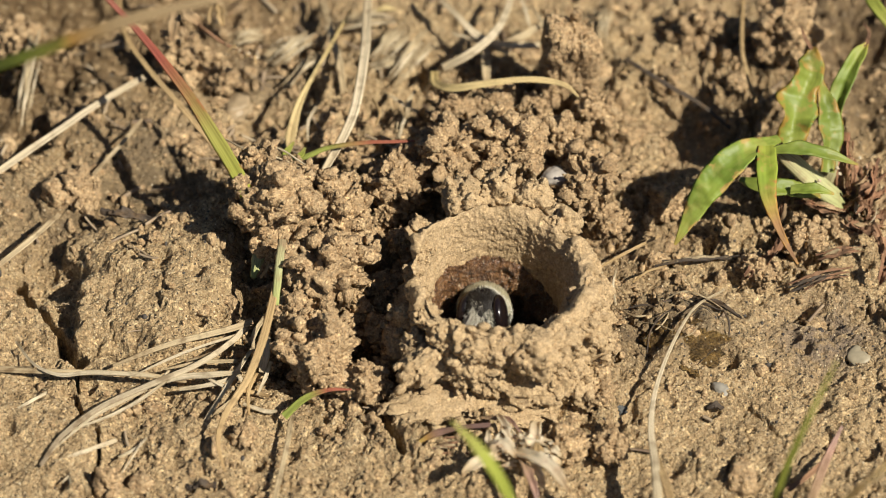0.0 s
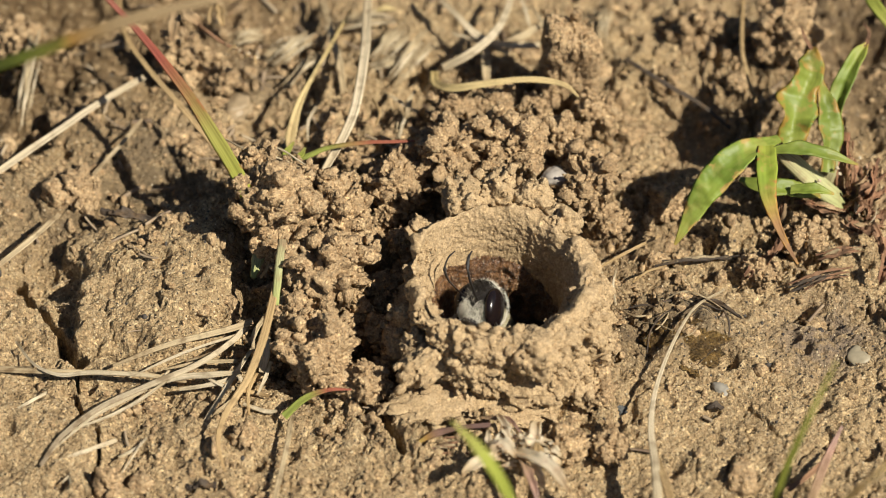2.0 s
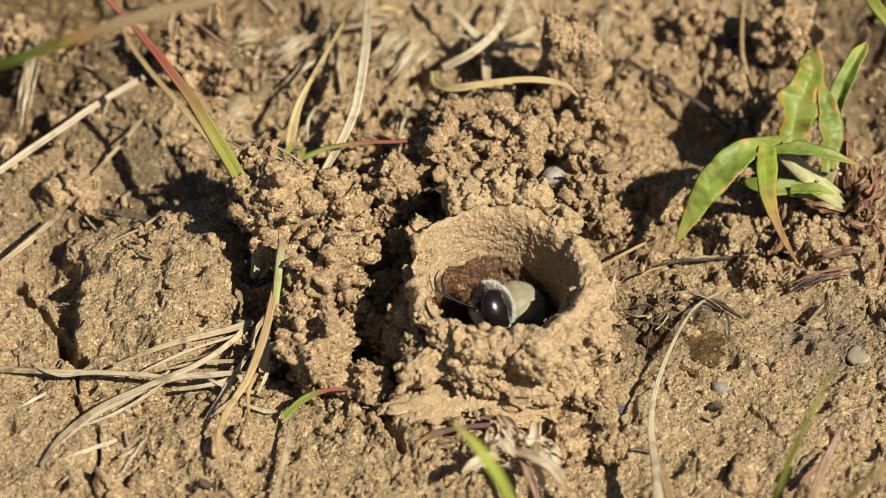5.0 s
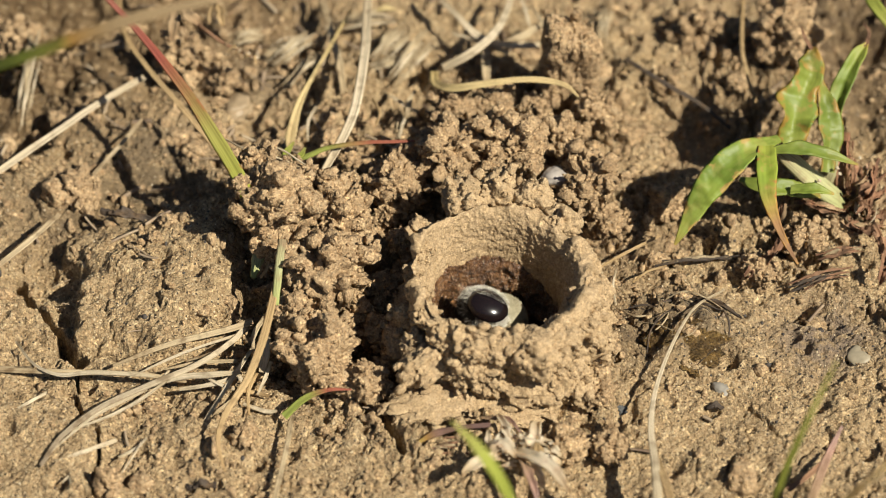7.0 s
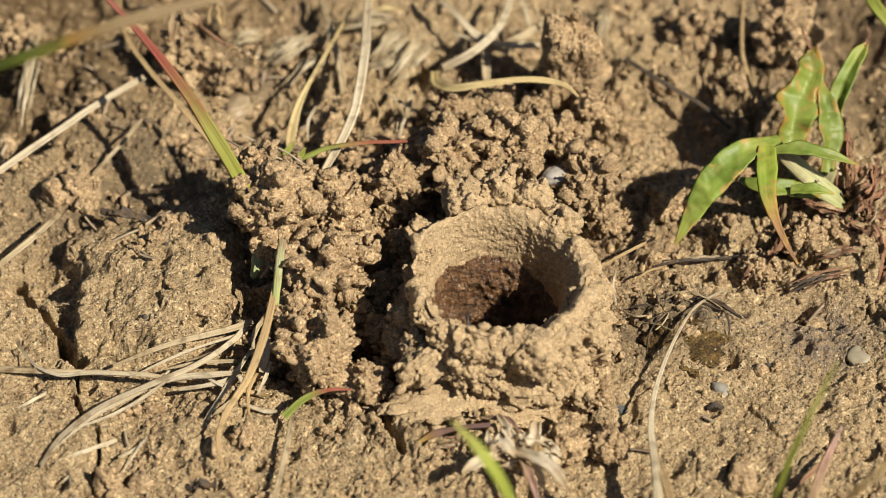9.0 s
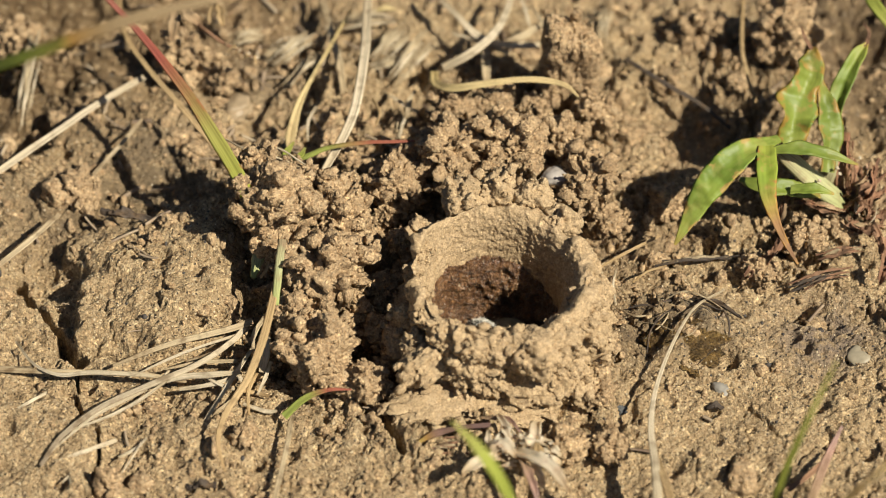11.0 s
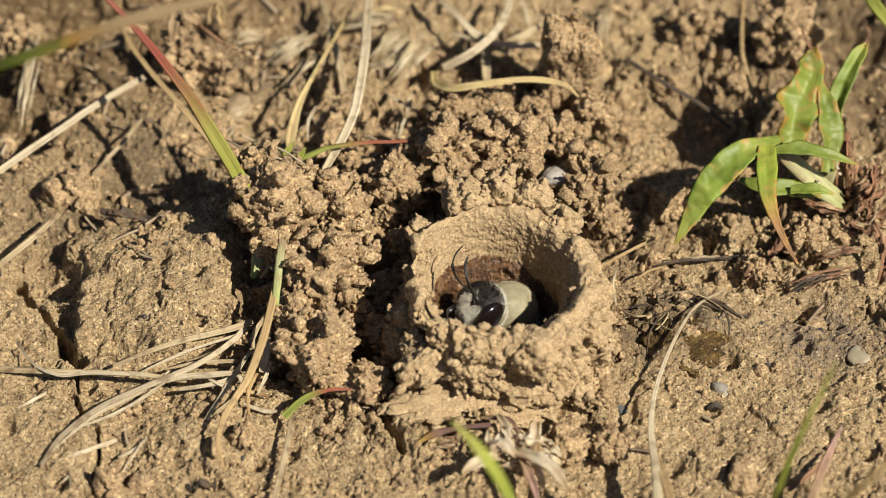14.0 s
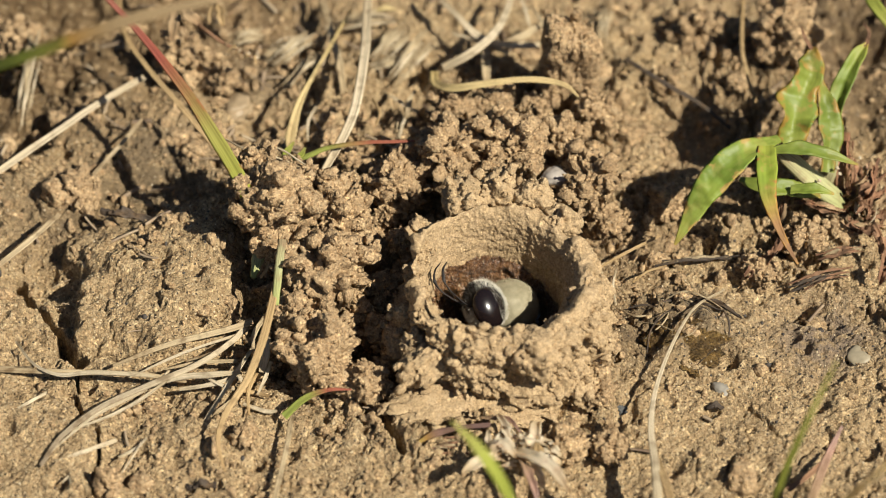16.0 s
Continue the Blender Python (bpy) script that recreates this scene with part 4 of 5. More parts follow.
blade("dry_straw", [(-11.42, -18.69, 0.9), (-11.79, -22.62, 1.1), (-12.58, -27.54, 0.9)], [0.31, 0.4, 0.36], GREY_STRAW, G_LABEL, "straw", 62, fold=0.25, wave=0.1)
blade("dry_straw", [(-29.06, -23.29, 0.7), (-26.88, -22.62, 1.1), (-24.58, -21.39, 1)], [0.27, 0.36, 0.36], STRAW, S_LABEL, "straw", 63, fold=0.25, wave=0.1)
blade("dry_straw", [(-32.8, -18.42, 0.8), (-31.06, -17.3, 1.1), (-29.56, -16.03, 1)], [0.22, 0.27, 0.22], STRAW, S_LABEL, "straw", 64, fold=0.25, wave=0.1)
blade("grass", [(-12.01, -18.96, 1), (-10.43, -18.02, 2), (-8.72, -17.52, 2.4), (-6.93, -17.27, 2.2)], [0.67, 0.58, 0.36, 0.13], RED_TIP, "small green grass blade with a red tip", "grass", 65, fold=0.2)
blade("grass", [(-14.14, -3.41, 4.4), (-14.37, -4.98, 3.8), (-14.7, -6.35, 3.2)], [0.89, 0.98, 0.45], SHEATH, "cut pale green stem base under a clod", "grass", 66, thick=0.7)
blade("dry_straw", [(-13.79, -3.52, 4.2), (-13.57, -5.4, 3.6), (-14.1, -6.16, 3)], [0.27, 0.31, 0.22], TAN_STRAW, "thin curled tan rootlet", "root", 67, fold=0.25, wave=0.1)
blade("dry_straw", [(12.13, -3.09, 0.9), (14.46, -1.68, 1.3), (17.12, 0.45, 1)], [0.18, 0.27, 0.22], TAN_STRAW, "thin tan dry stem", "straw", 68, fold=0.25, wave=0.1)
blade("withered_leaf", [(31.98, 1.27, 1), (33.84, 0.02, 1.8), (34.72, -2.16, 1.6), (34.17, -4.48, 0.8)], [0.54, 0.89, 0.89, 0.54], WITHERED, "curled withered brown leaf by the plant", "leaf", 69, fold=0.3, wave=0.3, crinkle=0.9, thick=0.1, n=70, across=13)
blade("withered_leaf", [(23.69, -3.99, 0.8), (25.5, -2.59, 1.4), (26.87, 0.04, 1.6)], [0.62, 0.8, 0.45], WITHERED, "curled withered brown leaf by the plant", "leaf", 70, fold=0.3, wave=0.3, crinkle=0.9, thick=0.1, n=70, across=13)
tuft((27.18, -4.93, 0.5), (32.16, -3.04, 0.6), 0.8, 71, (WITHERED, DARK_TWIG), "flat withered brown leaf by the plant", "leaf")
tuft((29.61, -1.38, 0.5), (33.22, -0.54, 0.6), 0.8, 72, (GREY_STRAW, WITHERED), "flat grey dead leaf by the plant", "leaf")
tuft((14.76, -7.05, 0.4), (19.43, -5.52, 0.6), 0.36, 73, (DARK_TWIG, WITHERED), "dark rotten leaf on the soil", "leaf")
tuft((18.56, -5.4, 0.6), (23.06, -8, 0.5), 0.3, 74, (DARK_TWIG,), "dark rotten leaf on the soil", "leaf")
for k, (a, b, w) in enumerate([((-15.22, -16.27, 1), (-13.28, -16.67, 0.8), 0.4), ((-15.19, -17.43, 0.8), (-12.6, -18.1, 0.7), 0.4), ((-15.94, -13.97, 1.2), (-14.81, -15.96, 0.8), 0.36),
                               ((-14.21, -14.37, 1), (-14.73, -18.5, 0.7), 0.36), ((-24.33, -22.92, 0.8), (-22.3, -21.01, 0.9), 0.31), ((-28.45, -25.21, 0.5), (-27.77, -22.26, 0.7), 0.22),
                               ((14.83, -4.48, 0.8), (17.55, -2.62, 0.8), 0.22), ((13.55, -3.14, 0.7), (13.45, -6.66, 0.5), 0.22), ((-23.38, -16.34, 1.2), (-20.88, -14.46, 1.4), 0.36)]):
    m = tuple((p + q) / 2 + 0.35 * math.sin(k * 1.7 + 2 * i) for i, (p, q) in enumerate(zip(a, b)))
    blade("straw_chip", [a, m, b], [w * 0.8, w, w * 0.6], STRAW if k % 3 else TAN_STRAW, "short broken chip of dry straw", "straw", 80 + k, "chips of dry straw")

for k, (a, b, w) in enumerate([((-14.71, -10.72, 2.5), (-23.08, -13.15, 1.9), 0.27), ((-14.91, -11.14, 2.5), (-19.55, -14.42, 2.3), 0.31), ((-15.32, -11.72, 2.6), (-23.8, -15.79, 2), 0.22), ((-15.69, -14.13, 2), (-21.27, -14.83, 1.8), 0.31),
                               ((-20.78, -16.03, 2), (-28.24, -20.89, 1.4), 0.27), ((-19.52, -15.21, 2.2), (-27.05, -19.34, 1.6), 0.22), ((-22.46, -16.9, 1.8), (-29.43, -22.53, 1), 0.27), ((-31.25, -14.16, 1.4), (-34.78, -13.66, 1), 0.27),
                               ((-15.85, -16.52, 1.4), (-18.68, -15.13, 1.8), 0.27), ((-13.62, -10.3, 3), (-14.47, -14.32, 2.2), 0.36), ((-13.11, -14.13, 2), (-14.13, -16.74, 1), 0.31), ((-14.41, -14.35, 1.6), (-17.49, -18.78, 1), 0.36),
                               ((-10.22, 13.19, 3), (-10.86, 10.27, 2), 0.27), ((-2.91, 11.86, 3), (-2.24, 14.77, 3.4), 0.4), ((-4.32, 15.6, 2), (-2.01, 13.16, 2.4), 0.31), ((8.86, 21.58, 3.4), (7.3, 25.51, 3), 0.31), ((5.37, 20.05, 2.6), (0.74, 22.03, 3), 0.36)]):
    m = tuple((p + q) / 2 + 0.4 * math.sin(k * 1.9 + 2 * i) for i, (p, q) in enumerate(zip(a, b)))
    blade("dry_straw", [a, m, b], [w, w * 1.1, w * 0.5], GREY_STRAW if k % 2 else STRAW, "thin dry grass straw lying across others", "straw", 140 + k, fold=0.25, wave=0.1)

blade("stone_flake", [(-27.09, 2.44, 1.8), (-25.07, 1.75, 2.1), (-22.84, 1.54, 1.8)], [0.54, 0.89, 0.4], DARK_TWIG, "flat dark grey flake lying on the slab", "stone", 171, thick=0.25, wave=0.3, crinkle=0.6, n=50)
blade("stone_flake", [(20.1, -17.47, 0.4), (20.69, -17.39, 0.7), (21.3, -17.58, 0.4)], [0.36, 0.54, 0.27], DARK_TWIG, "small dark flake in the crust", "stone", 173, thick=0.3, wave=0.2)
blade("stone_flake", [(-19.18, -25.25, 0.1), (-18.11, -25.12, 0.4), (-16.98, -25.14, 0.1)], [0.62, 0.98, 0.45], DARK_TWIG, "flat dark grey flake in the crust", "stone", 172, thick=0.25, wave=0.4, crinkle=0.9, n=40)
for k, (pts, w, mt) in enumerate([(((-17.18, 5.48, 6.8), (-15.68, 3.81, 7.4), (-13.88, 2.96, 7.6), (-11.66, 2.23, 7.2)), 0.22, STRAW), (((-15.27, 4.23, 7), (-13, 3.4, 7.8), (-11.21, 2.13, 7.6), (-10.43, 2.14, 6.8)), 0.18, STRAW), (((-14.57, 3.51, 7.2), (-13.39, 1.72, 8), (-13.83, 1.18, 7.6)), 0.16, TAN_STRAW),
                                  (((-5.64, 13.12, 4), (-5.07, 11.03, 4.4), (-5.43, 10.23, 3.6)), 0.31, TAN_STRAW), (((13.44, -7.06, 0.6), (15.13, -8.56, 1.2), (17.37, -7.44, 0.8)), 0.18, GREY_STRAW), (((15.52, -10.4, 0.6), (17.06, -9.36, 1.4), (17.84, -6.64, 0.8)), 0.16, GREY_STRAW),
                                  (((18.48, -12.81, 0.6), (19.61, -10.98, 1.2), (21.22, -9.8, 0.6)), 0.13, STRAW), (((14.63, 18.97, 1.4), (16.51, 20.37, 2), (18.84, 20.12, 1.6)), 0.16, TAN_STRAW), (((-24.66, -25.22, 0.2), (-23.09, -22.35, 0.8), (-22.58, -20.26, 0.4)), 0.18, STRAW), (((-27.97, -26.35, 0.2), (-27.85, -24.45, 0.6), (-27.72, -21.99, 0.4)), 0.18, STRAW)]):
    blade("rootlet", list(pts), [w * 0.7, w, w * 0.4], mt, "thin curled dry rootlet", "root", 190 + k, "dry rootlets", thick=0.14, wave=0.03, across=5)
blade("grass", [(-12.72, 3.77, 5.6), (-12.27, 4.35, 6.4), (-11.76, 5.51, 6.4)], [0.45, 0.58, 0.18], GREEN, "tiny green grass shoot on the heap", "grass", 201, fold=0.2)
blade("grass", [(-11.97, 4.03, 5.6), (-11.2, 4.17, 6.2), (-10.88, 5.28, 6)], [0.4, 0.49, 0.18], GREEN, "tiny green grass shoot on the heap", "grass", 202, fold=0.2)
blade("fallen_leaf", [(-5.62, 25.48, 2.4), (-4.78, 25.61, 2.6), (-3.84, 25.69, 2.4)], [0.27, 0.54, 0.27], YELLOW, "small yellow-green fallen leaf bit", "leaf", 203, fold=0.15)

# dry seed head
O_SEED = (-20.43, 20.3, 5.8)
seed_head = thing("dry_seed_head", "withered brown seed head on a bent stem", "dead plant", at=O_SEED)
part("stem", strip("stem", [(-20.68, 20.85, 5.8), (-19.34, 18.92, 6.3), (-17.77, 17.28, 6.3), (-15.14, 15.93, 5.8)], [0.27, 0.31, 0.31, 0.22], RED_STALK, origin=O_SEED, seed=5, thick=0.25), seed_head)
for k, (px, w) in enumerate([(((-21.78, 22.06, 6.2), (-21.87, 19.85, 6.2), (-22.06, 18.99, 5)), 1.07), (((-21.13, 21.92, 6.2), (-20.65, 19.87, 6.8), (-19.91, 19.35, 6.4)), 1.16), (((-18.38, 22.14, 6), (-18.08, 20.54, 6.2), (-17.93, 19.88, 5.8)), 0.76),
                             (((-17.3, 22.73, 5.6), (-16.57, 21.87, 6), (-17.49, 21.48, 5.6)), 0.54), (((-21.33, 20.07, 6), (-21.07, 19.06, 5.8), (-20.88, 19.13, 5)), 0.54), (((-18.89, 21.56, 6.4), (-19.01, 20.09, 6.6), (-18.9, 19.35, 6.4)), 0.27),
                             (((-20.13, 18.7, 6), (-20.44, 18.38, 5.8), (-20.65, 18.55, 5.4)), 0.31)]):
    part("husk", strip("husk", px, [w * 0.6, w, w * 0.5], (HUSK, HUSK, TAN_STRAW)[k % 3], origin=O_SEED, seed=30 + k, fold=0.3, wave=0.25), seed_head)
rng = np.random.default_rng(31)
for k in range(20):
    s = k / 19
    p = np.array((-17.44, 16.87, 6.3)) * (1 - s) + np.array((-15.04, 15.76, 5.9)) * s + rng.normal(0, 0.22, 3)
    d = rng.normal(0, 1, 3)
    d = d / np.linalg.norm(d) * rng.uniform(0.2, 0.45)
    part("husk", strip("husk", [p - d, p + (0, 0, 0.1), p + d], [0.08, 0.26, 0.06], (HUSK, CHAFF, TAN_STRAW)[k % 3], origin=O_SEED, seed=230 + k, fold=0.3, wave=0.2, n=9, across=5, thick=0.12), seed_head)

# dry flower chaff in front of the turret
O_CHAFF = (6.15, -24.58, 2)
chaff = thing("dry_flower_head", "papery cream and brown dead flower head", "dead plant", at=O_CHAFF)
for k, (pts, w, mt) in enumerate([(((4.09, -19.71, 2), (4.9, -22.35, 3), (6.35, -24.15, 3.4)), 0.98, CHAFF), (((7.04, -21.13, 2.6), (6.78, -23.58, 3.4), (5.91, -24.89, 3.6)), 1.79, CHAFF),
                                  (((1.5, -26.85, 3.4), (2.97, -26.1, 4), (4.23, -25.26, 4)), 1.34, CHAFF), (((3.6, -25.26, 4), (4.65, -25.06, 4.4), (5.48, -25.82, 4)), 1.61, CHAFF),
                                  (((5.48, -25.26, 4), (7.54, -26.93, 4.6), (9.28, -29.64, 4.4)), 1.52, CHAFF), (((5.69, -25.64, 3.8), (6.49, -28.06, 4), (7.08, -30.48, 3.6)), 0.98, PINK),
                                  (((6.55, -25.2, 3), (7.15, -26.79, 3.2), (7.34, -28.29, 3)), 0.89, CHAFF), (((5.08, -25.2, 3), (5.9, -26.22, 3.2), (6.3, -27.73, 3)), 0.8, TAN_STRAW),
                                  (((2.81, -19.63, 1.6), (4.93, -20.65, 2.4), (6.16, -22.74, 2.8)), 0.62, PINK)]):
    part("bract", strip("bract", pts, [w * 0.4, w * 0.72, w * 0.2], mt, origin=O_CHAFF, seed=50 + k, fold=0.4, wave=0.3), chaff)
rng = np.random.default_rng(77)
for k in range(34):
    p = np.array((5.93, -24.06, 3)) + rng.normal(0, 1, 3) * (1.5, 1.3, 0.6)
    d = rng.normal(0, 1, 3) * (1, 1, 0.5)
    d = d / np.linalg.norm(d) * rng.uniform(0.5, 1.5)
    w = rng.uniform(0.2, 0.75)
    part("bract", strip("bract", [p - d, p + (0, 0, 0.3), p + d], [w * 0.4, w, w * 0.2], (CHAFF, CHAFF, CHAFF, TAN_STRAW)[k % 4], origin=O_CHAFF, seed=160 + k, fold=0.3, wave=0.2, n=15, thick=0.1), chaff)
blade("bud_shoot", [(-1.78, -21.68, 1.2), (-0.59, -21.43, 1.8), (1.1, -21.03, 2), (3.57, -20.5, 1.8)], [0.3, 0.62, 0.4, 0.4], fibre("purple_stem", [(0, (0.52, 0.38, 0.12)), (0.16, (0.40, 0.24, 0.08)), (0.34, (0.22, 0.13, 0.09)), (0.5, (0.15, 0.09, 0.08)), (1, (0.13, 0.08, 0.07))]), "purple stem with a yellow bud tip", "grass", 90, thick=0.4)
tuft((-2.38, -21.9, 0.3), (2.17, -21.66, 0.8), 1.16, 91, (WITHERED, GREY_STRAW), "grey-brown dead leaf on the soil", "leaf")

# ---- seedling ----
O_PLANT = (29.54, 5.11, 1)
plant = thing("seedling", "young green grass plant with browning leaf tips", "plant", at=O_PLANT)


def leaf(pts, widths, mat, seed, fold=0.22, wave=0.07, label="", **kw):
    return part("leaf", strip("leaf", pts, widths, mat, thick=0.22, fold=fold, wave=wave, seed=seed, origin=O_PLANT, across=13, crinkle=0.07, **kw), plant, label)


leaf([(26.42, 5.27, 7.0), (24.39, 3.19, 8.0), (22.29, 1.48, 7.8), (20.5, -0.19, 6.6), (19.46, -1.28, 5.2), (18.06, -2.96, 3.4)], [0.8, 1.9, 2.7, 2.2, 1.6, 0.2], LEAF_PATCH, 101, 0.1, 0.14)
leaf([(25.27, 3.19, 8), (25.19, 0.77, 8), (25.23, -1.04, 7), (25.82, -2.23, 5.4), (26.63, -3.32, 4), (27.6, -4.48, 2.8)], [1.4, 1.75, 1.35, 0.8, 0.5, 0.2], LEAF_BROWN, 102, 0.15, label="leaf withering to an orange-brown tip")
leaf([(27.56, 5.54, 6), (27.67, 7.06, 7.2), (28.52, 9.05, 8.4), (29.19, 10.82, 9.5), (29.41, 12.34, 10.3)], [1.79, 3.57, 2.95, 1.87, 0.54], LEAF_EDGE, 103, 0.2, 0.28, face=(0.15, -1, 0.4), twist=18, label="broad leaf with browned edges")
leaf([(30.31, 4.6, 4), (30.56, 6.38, 6), (30.48, 7.72, 7.2), (30.07, 9.26, 8.2), (29.85, 10.59, 8.8)], [1.25, 2.05, 1.87, 1.07, 0.22], LEAF_EDGE, 104, 0.2, 0.14, face=(0.5, -1, 0.4))
leaf([(30.9, 7.13, 5.6), (31.37, 9.14, 7.4), (32.09, 10.59, 8.8), (33.01, 11.95, 9.8), (33.67, 12.85, 10.2)], [0.98, 1.52, 1.52, 1.21, 0.36], LEAF, 105, 0.4, face=(-0.5, -1, 0.5))
leaf([(29.22, 12.07, 10.3), (28.7, 12.99, 10.8), (28.48, 13.97, 11)], [0.4, 0.27, 0.09], WITHERED, 111, label="dry curled leaf tip")
leaf([(33.57, 12.56, 10.1), (33.88, 13.74, 10.6), (33.48, 14.59, 10.8)], [0.4, 0.27, 0.13], WITHERED, 106, label="dry curled leaf tip")
leaf([(25.52, 2.8, 8), (27.82, 2.64, 8.4), (30.04, 2.42, 8), (32.44, 2.31, 7)], [0.62, 1.25, 1.07, 0.18], LEAF, 107, 0.2)
leaf([(23.37, 2.73, 5), (25.06, 1.55, 5.4), (27.3, 1.58, 5), (29.61, 2.04, 4)], [0.45, 1.61, 1.52, 0.89], LEAF, 108, 0.15)
leaf([(27.25, 1.04, 5.4), (28.97, 0.76, 5.8), (30.58, 0.66, 5.4)], [0.8, 0.98, 0.18], LEAF, 109, 0.25)
part("stem", strip("stem", [(26.03, 3.61, 7.6), (27.3, 3.18, 6.6), (29.25, 3.51, 4), (31.31, 3.79, 1.6), (32.32, 4.71, -0.5)], [0.89, 1.61, 1.96, 1.79, 1.52], SHEATH, thick=1.1, fold=0.05, origin=O_PLANT, seed=7), plant, "pale sheathed stem")
part("stem", strip("stem", [(30.15, 5.05, 2), (30.64, 5.56, 4), (30.79, 6.92, 5.8)], [1.52, 1.34, 1.07], SHEATH, thick=0.9, origin=O_PLANT, seed=8), plant, "pale sheathed stem")
part("stalk", strip("stalk", [(32.44, 4.4, 0), (31.89, 5.29, 2.4), (31.78, 6.54, 4), (32.08, 8.09, 5)], [1.79, 1.7, 1.43, 0.62], RED_STALK, thick=0.8, wave=0.2, origin=O_PLANT, seed=9), plant, "dead red-brown stalk")
for k, (pts, w) in enumerate([(((32.13, 3.51, 1), (33.38, 4.02, 3), (34.05, 5.47, 4.4)), 1.61), (((31.76, 4.35, 0.8), (32.29, 4.9, 3.4), (32.11, 7.11, 5)), 1.07), (((33.06, 3.37, 0.5), (34.3, 3.56, 2.2), (36.12, 4.44, 2.6)), 1.52),
                              (((27.97, 2.72, 2.4), (29.73, 2.33, 2.4), (31.62, 2.97, 1.4)), 1.07), (((31.25, 3.58, 0.8), (32.37, 0.99, 1.6), (34.66, 1.27, 1)), 1.25), (((27.18, 2.35, 4), (26.66, 1.76, 2.4), (26.47, 1.36, 0.6)), 0.71), (((33.45, 2.63, 0.6), (33.64, 4, 2.4), (34.8, 5.54, 3.4)), 1.16)]):
    for i in range(5):
        q = [np.array(p) + rng.normal(0, 1, 3) * (0.25 * w, 0.25 * w, 0.15) for p in pts]
        part("dead_sheath", strip("dead_sheath", q, [w * 0.25, w * 0.45, w * 0.15], (RED_STALK, HUSK, WITHERED, HUSK, WITHERED)[i], origin=O_PLANT, seed=120 + 9 * k + i, fold=0.4, wave=0.45, crinkle=0.6, n=35, thick=0.08, across=5), plant, "withered brown sheath")
for k in range(60):
    p = np.array((32.82, 4.7, 1.4)) + rng.normal(0, 1, 3) * (1.3, 1.9, 0.5)
    d = rng.normal(0, 1, 3) * (0.5, 1, 0.9)
    d = d / np.linalg.norm(d) * rng.uniform(0.35, 1.0)
    w = rng.uniform(0.15, 0.5)
    part("dead_sheath", strip("dead_sheath", [p - d, p + rng.normal(0, 0.15, 3), p + d], [w * 0.6, w, w * 0.3], (RED_STALK, HUSK, WITHERED, PINK, RED_STALK, CHAFF)[k % 6], origin=O_PLANT, seed=180 + k, fold=0.35, wave=0.5, n=17, across=7, thick=0.07), plant, "withered brown sheath")
for k, at in enumerate([(31.51, 6.69, 5.4), (33.03, 5.67, 4.4), (33.84, 5.13, 3.8), (33.61, 4.82, 3.6), (31.14, 4.3, 4.6), (31.3, 3.86, 4.4), (34.11, 5.46, 3.6), (29.62, 2.89, 4.6)]):
    part("bud", strip("bud", [(at[0] - 0.14, at[1], at[2]), (at[0], at[1], at[2] + 0.1), (at[0] + 0.16, at[1] + 0.05, at[2])], [0.12, 0.3, 0.1], CHAFF, origin=O_PLANT, seed=300 + k, thick=0.26, n=9, across=7, fold=0.3), plant, "tiny pale bud")
for k, (pts, w) in enumerate([(((17.23, -7.51, 2), (18.62, -7.24, 2.6), (20.35, -7.77, 2.4), (22.55, -8.68, 1.2)), 0.27), (((21.66, -8.41, 1.8), (22.04, -9.74, 1.8), (22.01, -10.86, 1.2)), 0.31), (((15.48, -10.98, 1.2), (16.8, -9.53, 2.2), (17.93, -8.62, 2.2)), 0.22), (((14.9, -8.97, 1), (16.57, -10.24, 2), (18.04, -11.34, 2.2)), 0.22),
                              (((15.66, -12.29, 1), (15.91, -10.76, 1.6), (16.63, -8.94, 1.6)), 0.27), (((19.15, -10.11, 2.8), (20.04, -9.39, 3), (20.9, -9.91, 2.6)), 0.18), (((18, -12.13, 2.4), (19.07, -11.91, 2.8), (19.77, -10.71, 2.8)), 0.18), (((14.38, -7.45, 1), (15.59, -7.53, 1.4), (16.66, -8.03, 1.6)), 0.36),
                              (((19.32, -13.4, 0.6), (20.2, -12.59, 1), (21.35, -11.29, 0.9)), 0.18), (((14.57, -12.81, 0.6), (15.85, -13.19, 1), (17.18, -12.29, 1)), 0.18)]):
    blade("dark_fibre", list(pts), [w * 0.4, w * 0.6, w * 0.2], DARK_TWIG if k % 3 else GREY_STRAW, "thin dark rotten fibre by the ochre stone", "root", 310 + k, "dark rotten fibres", thick=0.14, wave=0.06, across=5)

# ---- bee ----
CHITIN = plain("black_chitin", (0.012, 0.010, 0.010), (0.03, 0.024, 0.02), 0.3, 0.5, 4000, 0.3)
DULL_CHITIN = plain("dull_black_chitin", (0.012, 0.010, 0.010), (0.03, 0.025, 0.022), 0.6, 0.3, 5000)
EYE_BLACK = plain("glossy_eye", (0.004, 0.003, 0.003), (0.012, 0.007, 0.007), 0.2, 0.22, 9000, 0.4, 0.02)
HAIR_PALE = plain("pale_hair", (0.50, 0.47, 0.38), (0.68, 0.64, 0.55), 0.55, 0.4)
HAIR_CREAM = plain("cream_hair", (0.235, 0.205, 0.127), (0.34, 0.30, 0.20), 0.6, 0.3)
HAIR_DARK = plain("dark_hair", (0.02, 0.016, 0.013), (0.05, 0.04, 0.03), 0.5, 0.3)
V_RIGHT, V_UP, V_OUT = Vector((1, 0, 0)), Vector((0, math.sin(TILT), math.cos(TILT))), Vector((0, -math.cos(TILT), math.sin(TILT)))


